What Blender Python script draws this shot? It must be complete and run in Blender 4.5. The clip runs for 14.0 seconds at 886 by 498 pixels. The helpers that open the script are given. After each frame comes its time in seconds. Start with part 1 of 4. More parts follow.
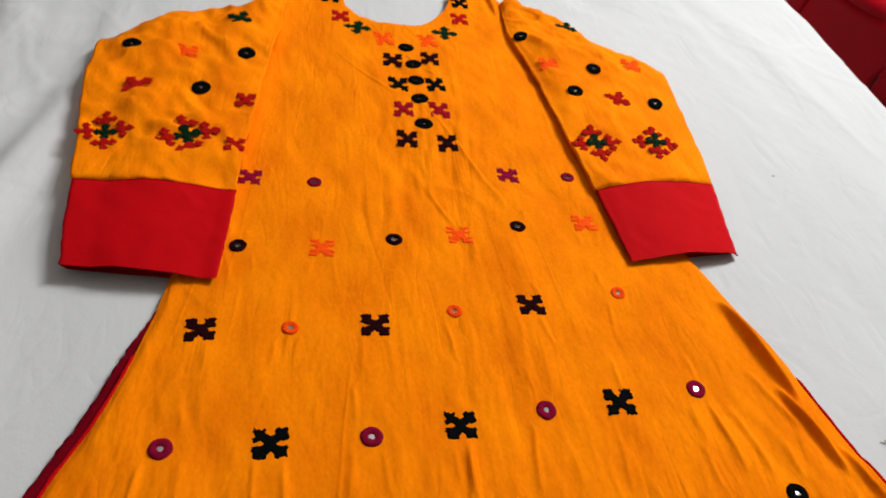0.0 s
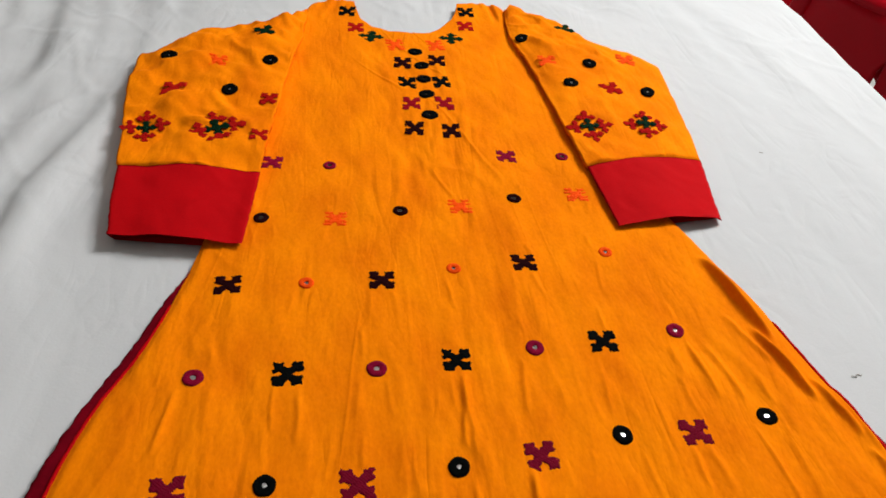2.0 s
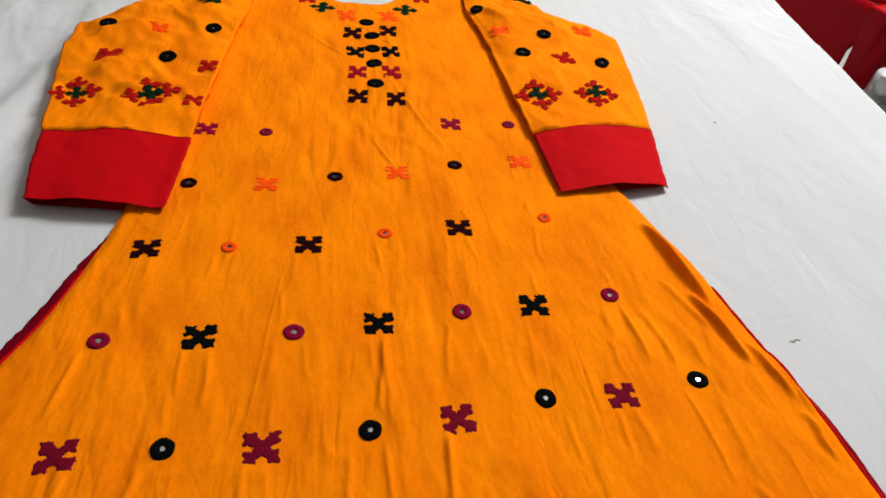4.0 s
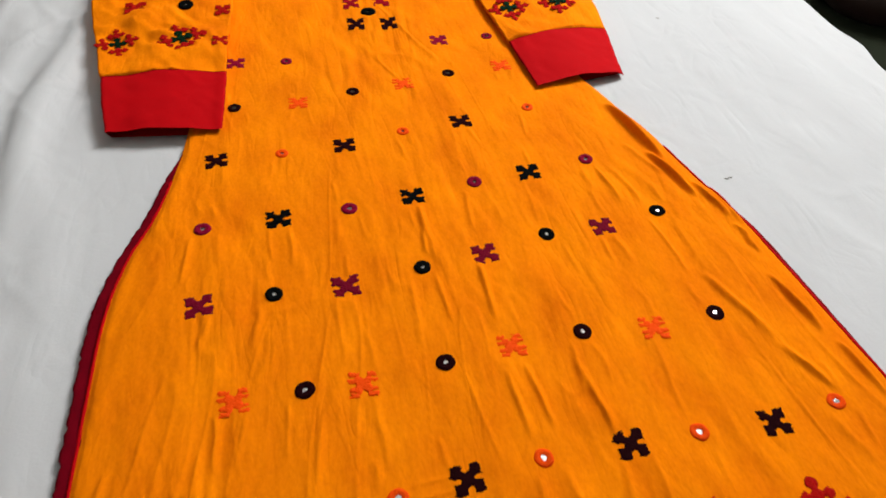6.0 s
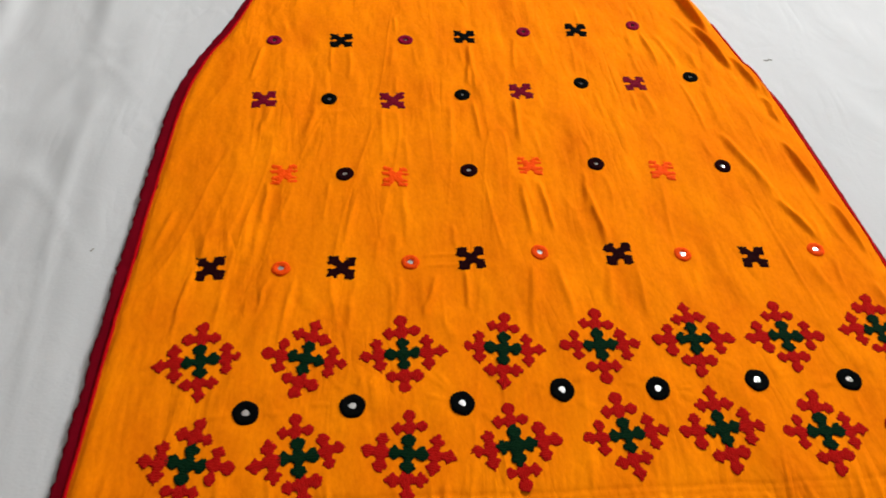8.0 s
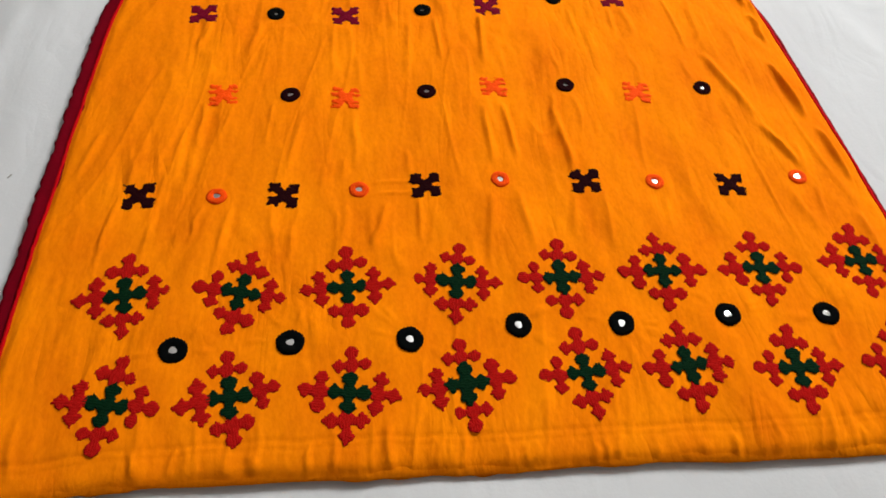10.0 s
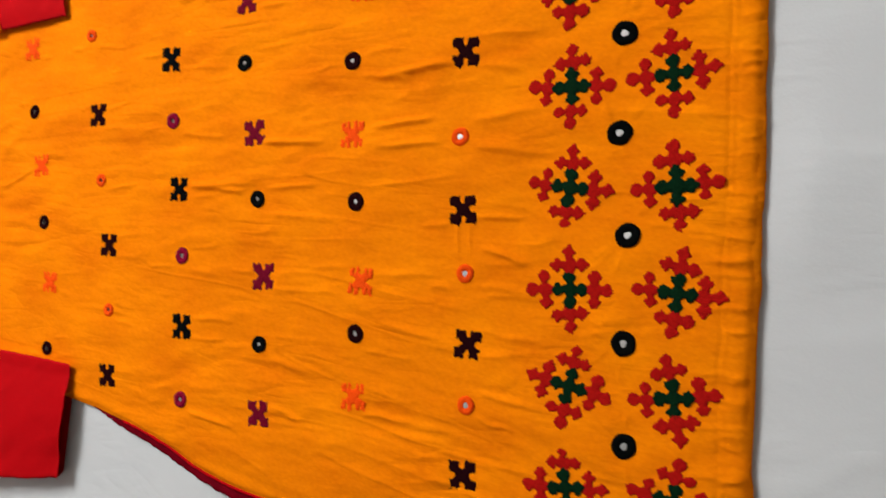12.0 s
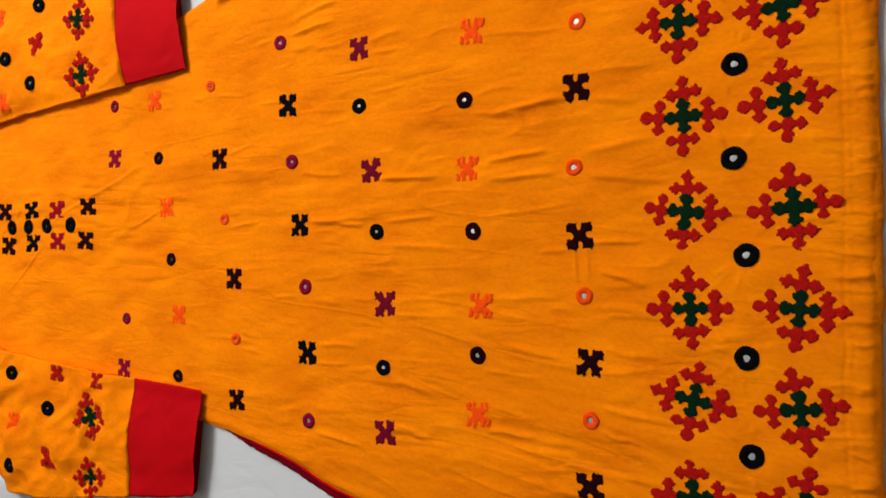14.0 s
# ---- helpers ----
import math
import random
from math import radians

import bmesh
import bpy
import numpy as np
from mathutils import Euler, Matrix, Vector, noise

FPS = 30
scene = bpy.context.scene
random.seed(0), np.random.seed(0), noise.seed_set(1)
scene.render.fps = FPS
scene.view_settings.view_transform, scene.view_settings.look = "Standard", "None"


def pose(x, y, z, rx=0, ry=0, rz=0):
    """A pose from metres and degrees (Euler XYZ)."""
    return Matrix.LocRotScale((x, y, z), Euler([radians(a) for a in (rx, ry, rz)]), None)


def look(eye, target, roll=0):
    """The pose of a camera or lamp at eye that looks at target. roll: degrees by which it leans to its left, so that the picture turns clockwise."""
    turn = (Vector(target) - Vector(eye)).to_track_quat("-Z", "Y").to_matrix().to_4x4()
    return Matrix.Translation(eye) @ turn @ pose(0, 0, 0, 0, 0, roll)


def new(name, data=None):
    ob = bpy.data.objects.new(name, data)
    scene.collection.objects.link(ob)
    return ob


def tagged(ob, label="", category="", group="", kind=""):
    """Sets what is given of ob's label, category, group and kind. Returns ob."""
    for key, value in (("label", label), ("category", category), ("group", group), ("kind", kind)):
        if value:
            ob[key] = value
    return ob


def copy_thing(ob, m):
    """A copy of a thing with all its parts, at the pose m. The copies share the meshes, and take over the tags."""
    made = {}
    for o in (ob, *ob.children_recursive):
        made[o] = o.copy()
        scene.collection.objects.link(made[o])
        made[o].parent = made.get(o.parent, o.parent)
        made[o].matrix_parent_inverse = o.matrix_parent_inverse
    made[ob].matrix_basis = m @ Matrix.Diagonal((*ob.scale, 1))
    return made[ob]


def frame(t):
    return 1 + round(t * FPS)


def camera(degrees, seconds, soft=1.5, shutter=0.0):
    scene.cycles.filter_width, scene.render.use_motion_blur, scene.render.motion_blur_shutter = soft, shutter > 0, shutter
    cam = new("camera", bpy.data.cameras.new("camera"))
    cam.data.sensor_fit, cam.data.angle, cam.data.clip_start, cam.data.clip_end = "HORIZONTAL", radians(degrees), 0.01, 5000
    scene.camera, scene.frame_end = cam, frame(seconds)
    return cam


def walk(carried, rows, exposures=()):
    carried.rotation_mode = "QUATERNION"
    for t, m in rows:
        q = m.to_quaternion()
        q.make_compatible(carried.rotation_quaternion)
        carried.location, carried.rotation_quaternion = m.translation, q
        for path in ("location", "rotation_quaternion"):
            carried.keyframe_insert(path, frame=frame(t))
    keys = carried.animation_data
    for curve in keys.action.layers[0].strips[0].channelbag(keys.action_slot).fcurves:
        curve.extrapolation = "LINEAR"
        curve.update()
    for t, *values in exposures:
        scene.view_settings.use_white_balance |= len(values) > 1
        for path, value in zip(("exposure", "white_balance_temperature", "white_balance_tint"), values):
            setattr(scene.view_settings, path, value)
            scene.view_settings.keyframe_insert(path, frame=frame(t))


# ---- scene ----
Z0 = 0.50  # height of the cloth lying on the bed, above the floor
cam = camera(66.3, 14.0, soft=1.6, shutter=0.35)
# seconds, place over the cloth's middle plane, turn in degrees
ROWS = [
    (0.0, -0.0805, 0.1879, 0.4064, 45.59, -7.38, -5.77),
    (0.2, -0.0827, 0.1631, 0.4099, 47.22, -6.73, -6.83),
    (0.5, -0.0871, 0.1256, 0.4158, 47.02, -7.81, -7.52),
    (0.7, -0.0859, 0.1141, 0.4212, 48.27, -4.57, -6.08),
    (1.0, -0.0830, 0.1017, 0.4255, 49.33, -4.66, -6.03),
    (1.2, -0.0821, 0.0975, 0.4196, 49.16, -3.37, -5.44),
    (1.5, -0.0783, 0.0927, 0.4097, 48.11, -4.43, -2.84),
    (1.7, -0.0709, 0.0949, 0.4105, 47.96, -6.02, -5.41),
    (2.0, -0.0575, 0.1009, 0.4078, 48.22, -4.14, -4.62),
    (2.2, -0.0546, 0.1013, 0.4056, 46.24, -4.48, -3.89),
    (2.5, -0.0511, 0.0986, 0.4047, 47.48, -4.40, -5.57),
    (2.7, -0.0454, 0.0978, 0.4002, 47.80, -4.96, -5.39),
    (4.8, 0.0087, 0.0757, 0.3761, 47.87, -2.71, -4.32),
    (5.0, 0.0038, 0.0628, 0.3872, 46.62, -1.11, -4.63),
    (5.2, -0.0166, 0.0420, 0.3932, 44.82, -1.55, -4.67),
    (5.5, -0.0477, 0.0093, 0.4033, 44.98, -2.15, -3.16),
    (5.7, -0.0577, -0.0127, 0.4183, 44.28, -3.22, -5.72),
    (6.0, -0.0726, -0.0441, 0.4397, 43.02, -1.90, -11.55),
    (6.2, -0.0792, -0.0566, 0.4525, 42.40, -1.46, -10.56),
    (6.5, -0.0910, -0.0788, 0.4733, 43.28, -3.25, -8.55),
    (6.7, -0.0895, -0.0890, 0.4700, 43.08, -6.43, -4.33),
    (7.0, -0.0798, -0.1132, 0.4610, 43.40, -4.32, 0.10),
    (7.2, -0.0700, -0.1330, 0.4520, 39.51, -3.27, 0.83),
    (7.5, -0.0629, -0.1560, 0.4420, 39.72, -3.60, -0.75),
    (7.7, -0.0632, -0.1652, 0.4422, 36.46, -2.52, 0.68),
    (8.0, -0.0599, -0.1686, 0.4303, 36.82, -3.07, -2.28),
    (8.2, -0.0518, -0.1725, 0.4213, 38.31, -4.40, -1.77),
    (8.5, -0.0345, -0.1678, 0.3983, 34.77, -5.79, -0.31),
    (8.7, -0.0273, -0.1659, 0.3806, 33.96, -5.14, 1.44),
    (10.8, -0.0336, -0.1372, 0.4249, 27.38, -0.11, -16.68),
    (11.0, -0.0456, -0.1116, 0.4429, 22.85, 6.15, -33.54),
    (11.2, -0.0552, -0.0954, 0.4488, 18.31, 11.61, -49.45),
    (11.3, -0.0565, -0.0766, 0.4569, 13.30, 11.49, -58.59),
    (11.4, -0.0461, -0.0631, 0.4594, 4.68, 15.36, -66.70),
    (11.5, -0.0460, -0.0586, 0.4643, 4.77, 19.62, -71.82),
    (11.7, -0.0370, -0.0559, 0.4709, 0.75, 21.89, -80.89),
    (12.0, -0.0237, -0.0498, 0.4743, 0.27, 23.78, -86.94),
    (12.2, -0.0237, -0.0456, 0.4903, 3.03, 24.12, -86.60),
    (12.5, -0.0242, -0.0385, 0.5113, 3.34, 25.59, -86.19),
    (12.7, -0.0234, -0.0324, 0.5133, 1.45, 24.49, -86.42),
    (13.0, -0.0224, -0.0234, 0.5164, 0.87, 25.47, -87.52),
    (13.2, -0.0217, -0.0166, 0.5246, 1.01, 25.03, -86.59),
    (13.5, -0.0203, -0.0055, 0.5343, 0.81, 27.81, -89.18),
    (14.0, -0.0104, -0.0093, 0.5325, -0.12, 27.45, -89.60),
]
walk(cam, [(t, pose(x, y, z + Z0, rx, ry, rz)) for t, x, y, z, rx, ry, rz in ROWS],
     exposures=[(0.0, -0.17), (2.7, -0.15), (5.0, -0.07), (7.5, 0.05), (8.5, 0.10), (11.0, 0.15), (11.5, 0.16), (12.0, 0.02), (12.5, 0.00), (13.0, -0.02), (13.5, -0.10), (14.0, -0.10)])

# ---- world and light ----
world = bpy.data.worlds.new("room_air")
scene.world = world
world.use_nodes = True
world.node_tree.nodes["Background"].inputs["Color"].default_value = (0.9, 0.95, 1.0, 1)
world.node_tree.nodes["Background"].inputs["Strength"].default_value = 0.006


def area_lamp(name, eye, target, sx, sy, watts, colour):
    data = bpy.data.lights.new(name, "AREA")
    data.shape, data.size, data.size_y, data.energy, data.color = "RECTANGLE", sx, sy, watts, colour
    ob = new(name, data)
    ob.matrix_world = look(eye, target)
    return ob


LAMP = (1.45, 1.66, 2.16)
area_lamp("tube_lamp", LAMP, (0.15, 0.35, Z0), 0.12, 1.15, 83.5, (0.985, 1.0, 1.0))


# ---- materials ----
def material(name, colour, rough=0.8, metal=0.0, sheen=0.0, vary=0.12, scale=9.0, fine=240.0, bump=0.25, depth=0.0006, coat=0.0, stretch=(1, 1, 1), tone=None, gloss=0.08, grainy=0.35):
    """Plain surface with a broad and a fine variation of its colour and a fine relief."""
    m = bpy.data.materials.new(name)
    m.use_nodes = True
    n, l = m.node_tree.nodes, m.node_tree.links
    b = n["Principled BSDF"]
    b.inputs["Roughness"].default_value, b.inputs["Metallic"].default_value = rough, metal
    b.inputs["Sheen Weight"].default_value, b.inputs["Coat Weight"].default_value = sheen, coat
    b.inputs["Specular IOR Level"].default_value = gloss
    co = n.new("ShaderNodeTexCoord")
    mp = n.new("ShaderNodeMapping")
    mp.inputs["Scale"].default_value = stretch
    l.new(co.outputs["Object"], mp.inputs["Vector"])
    broad, grain = n.new("ShaderNodeTexNoise"), n.new("ShaderNodeTexNoise")
    broad.inputs["Scale"].default_value, grain.inputs["Scale"].default_value = scale, fine
    broad.inputs["Detail"].default_value, grain.inputs["Detail"].default_value = 4.0, 3.0
    for t in (broad, grain):
        l.new(mp.outputs["Vector"], t.inputs["Vector"])
    dark = tone or tuple(c * (1 - 2.2 * vary) for c in colour)
    light = tuple(min(1, c * (1 + vary)) for c in colour)
    ramp = n.new("ShaderNodeMix")
    ramp.data_type = "RGBA"
    ramp.inputs["A"].default_value, ramp.inputs["B"].default_value = (*dark, 1), (*light, 1)
    mixf = n.new("ShaderNodeMath")
    mixf.operation = "MULTIPLY_ADD"
    mixf.inputs[1].default_value = grainy
    l.new(grain.outputs["Fac"], mixf.inputs[0])
    half = n.new("ShaderNodeMath")
    half.operation = "MULTIPLY"
    half.inputs[1].default_value = 0.9
    l.new(broad.outputs["Fac"], half.inputs[0])
    l.new(half.outputs[0], mixf.inputs[2])
    l.new(mixf.outputs[0], ramp.inputs["Factor"])
    l.new(ramp.outputs["Result"], b.inputs["Base Color"])
    bp = n.new("ShaderNodeBump")
    bp.inputs["Strength"].default_value, bp.inputs["Distance"].default_value = bump, depth
    l.new(grain.outputs["Fac"], bp.inputs["Height"])
    l.new(bp.outputs["Normal"], b.inputs["Normal"])
    return m


ORANGE = material("orange_cotton", (1.0, 0.254, 0.0007), 0.9, vary=0.05, scale=24.0, fine=420.0, bump=0.42, stretch=(1, 0.55, 1), tone=(0.58, 0.072, 0.0003), gloss=0.03, grainy=0.40)
def crumple(m, layers):
    """Adds small sharp crumples to a cloth: layers of (scale across, scale along, slant in degrees, height in metres)."""
    n, l = m.node_tree.nodes, m.node_tree.links
    b = n["Principled BSDF"]
    last = b.inputs["Normal"].links[0].from_node
    co = n.new("ShaderNodeTexCoord")
    for across, lengthwise, slant, height in layers:
        mp = n.new("ShaderNodeMapping")
        mp.inputs["Rotation"].default_value = (0, 0, math.radians(slant))
        mp.inputs["Scale"].default_value = (across, lengthwise, 20)
        t = n.new("ShaderNodeTexNoise")
        t.inputs["Scale"].default_value, t.inputs["Detail"].default_value, t.inputs["Distortion"].default_value = 1.0, 2.5, 0.7
        fold = n.new("ShaderNodeMath")
        fold.operation = "SUBTRACT"
        fold.inputs[1].default_value = 0.5
        edge = n.new("ShaderNodeMath")
        edge.operation = "ABSOLUTE"
        bp = n.new("ShaderNodeBump")
        bp.inputs["Strength"].default_value, bp.inputs["Distance"].default_value = 1.0, height
        l.new(co.outputs["Object"], mp.inputs["Vector"])
        l.new(mp.outputs["Vector"], t.inputs["Vector"])
        l.new(t.outputs["Fac"], fold.inputs[0])
        l.new(fold.outputs[0], edge.inputs[0])
        calm = n.new("ShaderNodeTexNoise")
        calm.inputs["Scale"].default_value, calm.inputs["Detail"].default_value = 11.0 + 0.1 * slant, 1.0
        ramp = n.new("ShaderNodeMapRange")
        ramp.inputs["From Min"].default_value, ramp.inputs["From Max"].default_value = 0.42, 0.66
        gated = n.new("ShaderNodeMath")
        gated.operation = "MULTIPLY"
        l.new(co.outputs["Object"], calm.inputs["Vector"])
        l.new(calm.outputs["Fac"], ramp.inputs["Value"])
        l.new(edge.outputs[0], gated.inputs[0])
        l.new(ramp.outputs["Result"], gated.inputs[1])
        l.new(gated.outputs[0], bp.inputs["Height"])
        l.new(last.outputs["Normal"], bp.inputs["Normal"])
        last = bp
    l.new(last.outputs["Normal"], b.inputs["Normal"])


crumple(ORANGE, [(30, 6, 0, 0.0062), (52, 13, 14, 0.0036), (46, 16, -30, 0.0032)])
RED = material("red_cotton", (0.45, 0.0018, 0.0045), 0.8, gloss=0.04, grainy=0.5, vary=0.14, scale=12.0, fine=480.0, bump=0.3)
PIPING = material("red_piping", (0.22, 0.0016, 0.007), 0.85, vary=0.25, scale=60.0, fine=400.0, bump=0.4)
# red facing seen in shadow: the shade is put into this colour
FACING = material("shaded_red_facing", (0.13, 0.001, 0.006), 0.9, vary=0.25, scale=50.0, fine=400.0, bump=0.5, gloss=0.02)
SHEET = material("white_sheet", (0.562, 0.565, 0.572), 0.9, vary=0.03, scale=5.0, fine=500.0, bump=0.2)
crumple(SHEET, [(13, 3, -14, 0.0042), (26, 8, 12, 0.0024), (20, 14, 50, 0.0020)])
T_BLACK = material("black_thread", (0.0025, 0.0030, 0.0030), 0.8, gloss=0.02, vary=0.3, scale=7, fine=42, bump=0.7, stretch=(1.0, 1.6, 1))
T_BROWN = material("dark_brown_thread", (0.016, 0.002, 0.003), 0.8, gloss=0.02, vary=0.3, scale=7, fine=42, bump=0.7, stretch=(1.0, 1.6, 1))
T_PURPLE = material("purple_thread", (0.24, 0.003, 0.028), 0.7, gloss=0.03, vary=0.25, scale=7, fine=42, bump=0.7, stretch=(1.0, 1.6, 1))
T_MAROON = material("maroon_thread", (0.165, 0.003, 0.017), 0.7, gloss=0.03, vary=0.25, scale=7, fine=42, bump=0.7, stretch=(1.0, 1.6, 1))
T_WINE = material("wine_thread", (0.29, 0.003, 0.011), 0.7, gloss=0.03, vary=0.25, scale=7, fine=42, bump=0.7, stretch=(1.0, 1.6, 1))
T_CORAL = material("coral_thread", (1.0, 0.078, 0.003), 0.6, gloss=0.03, vary=0.08, scale=7, fine=42, bump=0.7, stretch=(1.0, 1.6, 1))
T_RED = material("red_thread", (0.41, 0.007, 0.005), 0.8, gloss=0.02, vary=0.24, scale=7, fine=42, bump=0.7, stretch=(1.0, 1.6, 1))
T_GREEN = material("green_thread", (0.002, 0.018, 0.006), 0.75, gloss=0.03, vary=0.3, scale=7, fine=42, bump=0.7, stretch=(1.0, 1.6, 1))
MIRROR = material("mirror_glass", (0.86, 0.87, 0.88), 0.06, metal=1.0, vary=0.03, scale=40, fine=200, bump=0.05)
# tone of the unseen walls, set by how much light they bounce
WALL = material("wall_paint", (0.40, 0.385, 0.35), 0.9, vary=0.04, scale=2.0, fine=60, bump=0.2)
# for the unseen north wall: dark only to dim mirrors and bounced light
DARKWALL = material("darkened_wall", (0.11, 0.09, 0.075), 0.85, vary=0.08, scale=2.0, fine=60, bump=0.2)
# unseen ceiling, kept bright so that the mirrors show white
CEIL = material("ceiling_paint", (0.86, 0.86, 0.84), 0.9, vary=0.03, scale=2.0, fine=60, bump=0.2)
FLOOR = material("floor_tile", (0.60, 0.58, 0.55), 0.4, vary=0.12, scale=4.0, fine=80, bump=0.1, gloss=0.5)
MATTRESS = material("mattress_cover", (0.5, 0.48, 0.46), 0.9)
WOOD = material("dark_wood", (0.09, 0.045, 0.022), 0.5, vary=0.25, scale=6, fine=120, stretch=(1, 8, 1))
TABLECLOTH = material("dark_green_cloth", (0.012, 0.015, 0.008), 0.95, vary=0.25, scale=12, fine=300)
RED_PLASTIC = material("red_plastic", (0.40, 0.0015, 0.008), 0.34, vary=0.10, scale=8, fine=200, bump=0.02, gloss=0.10)
DARK_METAL = material("dark_brown_metal", (0.030, 0.013, 0.009), 0.5, vary=0.25, scale=14, fine=200, bump=0.1, gloss=0.35)
PINK = material("pink_cloth", (0.50, 0.03, 0.16), 0.7, vary=0.15, scale=20)
WHITE_PLASTIC = material("white_plastic", (0.75, 0.75, 0.74), 0.35, vary=0.03, gloss=0.5)
MILKY = material("milky_plastic", (0.80, 0.80, 0.80), 0.30, vary=0.03, gloss=0.5)
MILKY.node_tree.nodes["Principled BSDF"].inputs["Transmission Weight"].default_value = 0.35
LID = material("clear_lid", (0.92, 0.93, 0.93), 0.08, vary=0.02, gloss=0.5)
LID.node_tree.nodes["Principled BSDF"].inputs["Transmission Weight"].default_value = 0.95
LID.node_tree.nodes["Principled BSDF"].inputs["IOR"].default_value = 1.15
LINT = material("lint", (0.36, 0.34, 0.30), 0.9, vary=0.2, scale=200)
GLOW = bpy.data.materials.new("tube_glow")
GLOW.use_nodes = True
GLOW.node_tree.nodes["Principled BSDF"].inputs["Emission Color"].default_value = (1.0, 0.97, 0.92, 1)
GLOW.node_tree.nodes["Principled BSDF"].inputs["Emission Strength"].default_value = 40.0


# ---- helpers for shapes ----
RNG = np.random.RandomState(7)
TABLE = RNG.rand(8, 256, 256) * 2 - 1


def vnoise(x, y, k=0):
    """Smooth noise in -1..1 over the plane."""
    xi, yi = np.floor(x).astype(int), np.floor(y).astype(int)
    fx, fy = x - xi, y - yi
    fx, fy = fx * fx * fx * (fx * (fx * 6 - 15) + 10), fy * fy * fy * (fy * (fy * 6 - 15) + 10)
    t = TABLE[k % 8]
    a, b = t[xi % 256, yi % 256], t[(xi + 1) % 256, yi % 256]
    c, d = t[xi % 256, (yi + 1) % 256], t[(xi + 1) % 256, (yi + 1) % 256]
    return (a * (1 - fx) + b * fx) * (1 - fy) + (c * (1 - fx) + d * fx) * fy


def mesh_of(name, verts, faces, mat, smooth=True):
    me = bpy.data.meshes.new(name)
    me.from_pydata([tuple(map(float, v)) for v in verts], [], faces)
    me.materials.append(mat)
    if smooth:
        me.polygons.foreach_set("use_smooth", [True] * len(me.polygons))
    me.update()
    return me


def part(name, data, parent, label=""):
    ob = new(name, data)
    ob.parent = parent
    return tagged(ob, label)


def grid_faces(nu, nv):
    return [(j * nu + i, j * nu + i + 1, (j + 1) * nu + i + 1, (j + 1) * nu + i) for j in range(nv - 1) for i in range(nu - 1)]


def bm_mesh(name, bm, mat, smooth=True):
    me = bpy.data.meshes.new(name)
    bmesh.ops.recalc_face_normals(bm, faces=bm.faces)
    bm.to_mesh(me)
    bm.free()
    me.materials.append(mat)
    if smooth:
        me.polygons.foreach_set("use_smooth", [True] * len(me.polygons))
    return me


def box_mesh(name, lo, hi, mat, bevel=0.0):
    bm = bmesh.new()
    bmesh.ops.create_cube(bm, size=1)
    for v in bm.verts:
        v.co = Vector([l + (h - l) * (c + 0.5) for l, h, c in zip(lo, hi, v.co)])
    if bevel:
        bmesh.ops.bevel(bm, geom=bm.edges[:], offset=bevel, segments=3, affect="EDGES", profile=0.5)
    return bm_mesh(name, bm, mat, False)


def lathe(name, profile, mat, seg=48, smooth=True, wobble=0.0):
    verts, faces = [], []
    for j in range(seg):
        a = 2 * math.pi * j / seg
        for r, z in profile:
            q = r * (1 + wobble * math.sin(3 * a + 1) + wobble * 0.6 * math.sin(7 * a))
            verts.append((q * math.cos(a), q * math.sin(a), z))
    n = len(profile)
    for j in range(seg):
        k = (j + 1) % seg
        for i in range(n - 1):
            faces.append((j * n + i, k * n + i, k * n + i + 1, j * n + i + 1))
    return mesh_of(name, verts, faces, mat, smooth)


def tube(name, pts, radius, mat, sides=8, jitter=0.0):
    """A closed-ended round cord along points."""
    verts, faces = [], []
    pts = [Vector(p) for p in pts]
    for i, p in enumerate(pts):
        d = (pts[min(i + 1, len(pts) - 1)] - pts[max(i - 1, 0)]).normalized()
        s = d.cross(Vector((0, 0, 1))).normalized()
        u = s.cross(d)
        r = radius * (1 + jitter * RNG.uniform(-1, 1))
        if i in (0, len(pts) - 1):
            r *= 0.4
        for k in range(sides):
            a = 2 * math.pi * k / sides
            verts.append(p + s * r * math.cos(a) + u * r * math.sin(a))
    for i in range(len(pts) - 1):
        for k in range(sides):
            m = (k + 1) % sides
            faces.append((i * sides + k, i * sides + m, (i + 1) * sides + m, (i + 1) * sides + k))
    faces += [tuple(range(sides)), tuple((len(pts) - 1) * sides + k for k in range(sides))]
    return mesh_of(name, verts, faces, mat)


# ---- the room: unseen walls and ceiling, added to bounce light and fill the mirrors ----
def slab(name, lo, hi, mat, label):
    return tagged(new(name, box_mesh(name, lo, hi, mat)), label, kind="structure", category=name.split("_")[0])


slab("floor", (-2.6, -2.4, -0.1), (1.82, 3.2, 0.0), FLOOR, "pale glossy stone bedroom floor under the bed")
slab("ceiling", (-2.6, -2.4, 2.75), (1.82, 3.2, 2.87), CEIL, "plain white painted bedroom ceiling above the bed")
# out of view; darkened to give the mirrors something dark to reflect
slab("wall_north", (-2.6, 3.0, 0.0), (1.82, 3.2, 2.75), DARKWALL, "unseen bedroom wall, kept dark so that the mirrors reflect dark")
slab("wall_south", (-2.6, -2.4, 0.0), (1.82, -2.2, 2.75), WALL, "plain off-white painted bedroom wall")
slab("wall_west", (-2.6, -2.2, 0.0), (-2.4, 3.0, 2.75), WALL, "plain off-white painted bedroom wall")
slab("wall_east", (1.62, -2.2, 0.0), (1.82, 3.0, 2.75), WALL, "plain off-white painted bedroom wall")

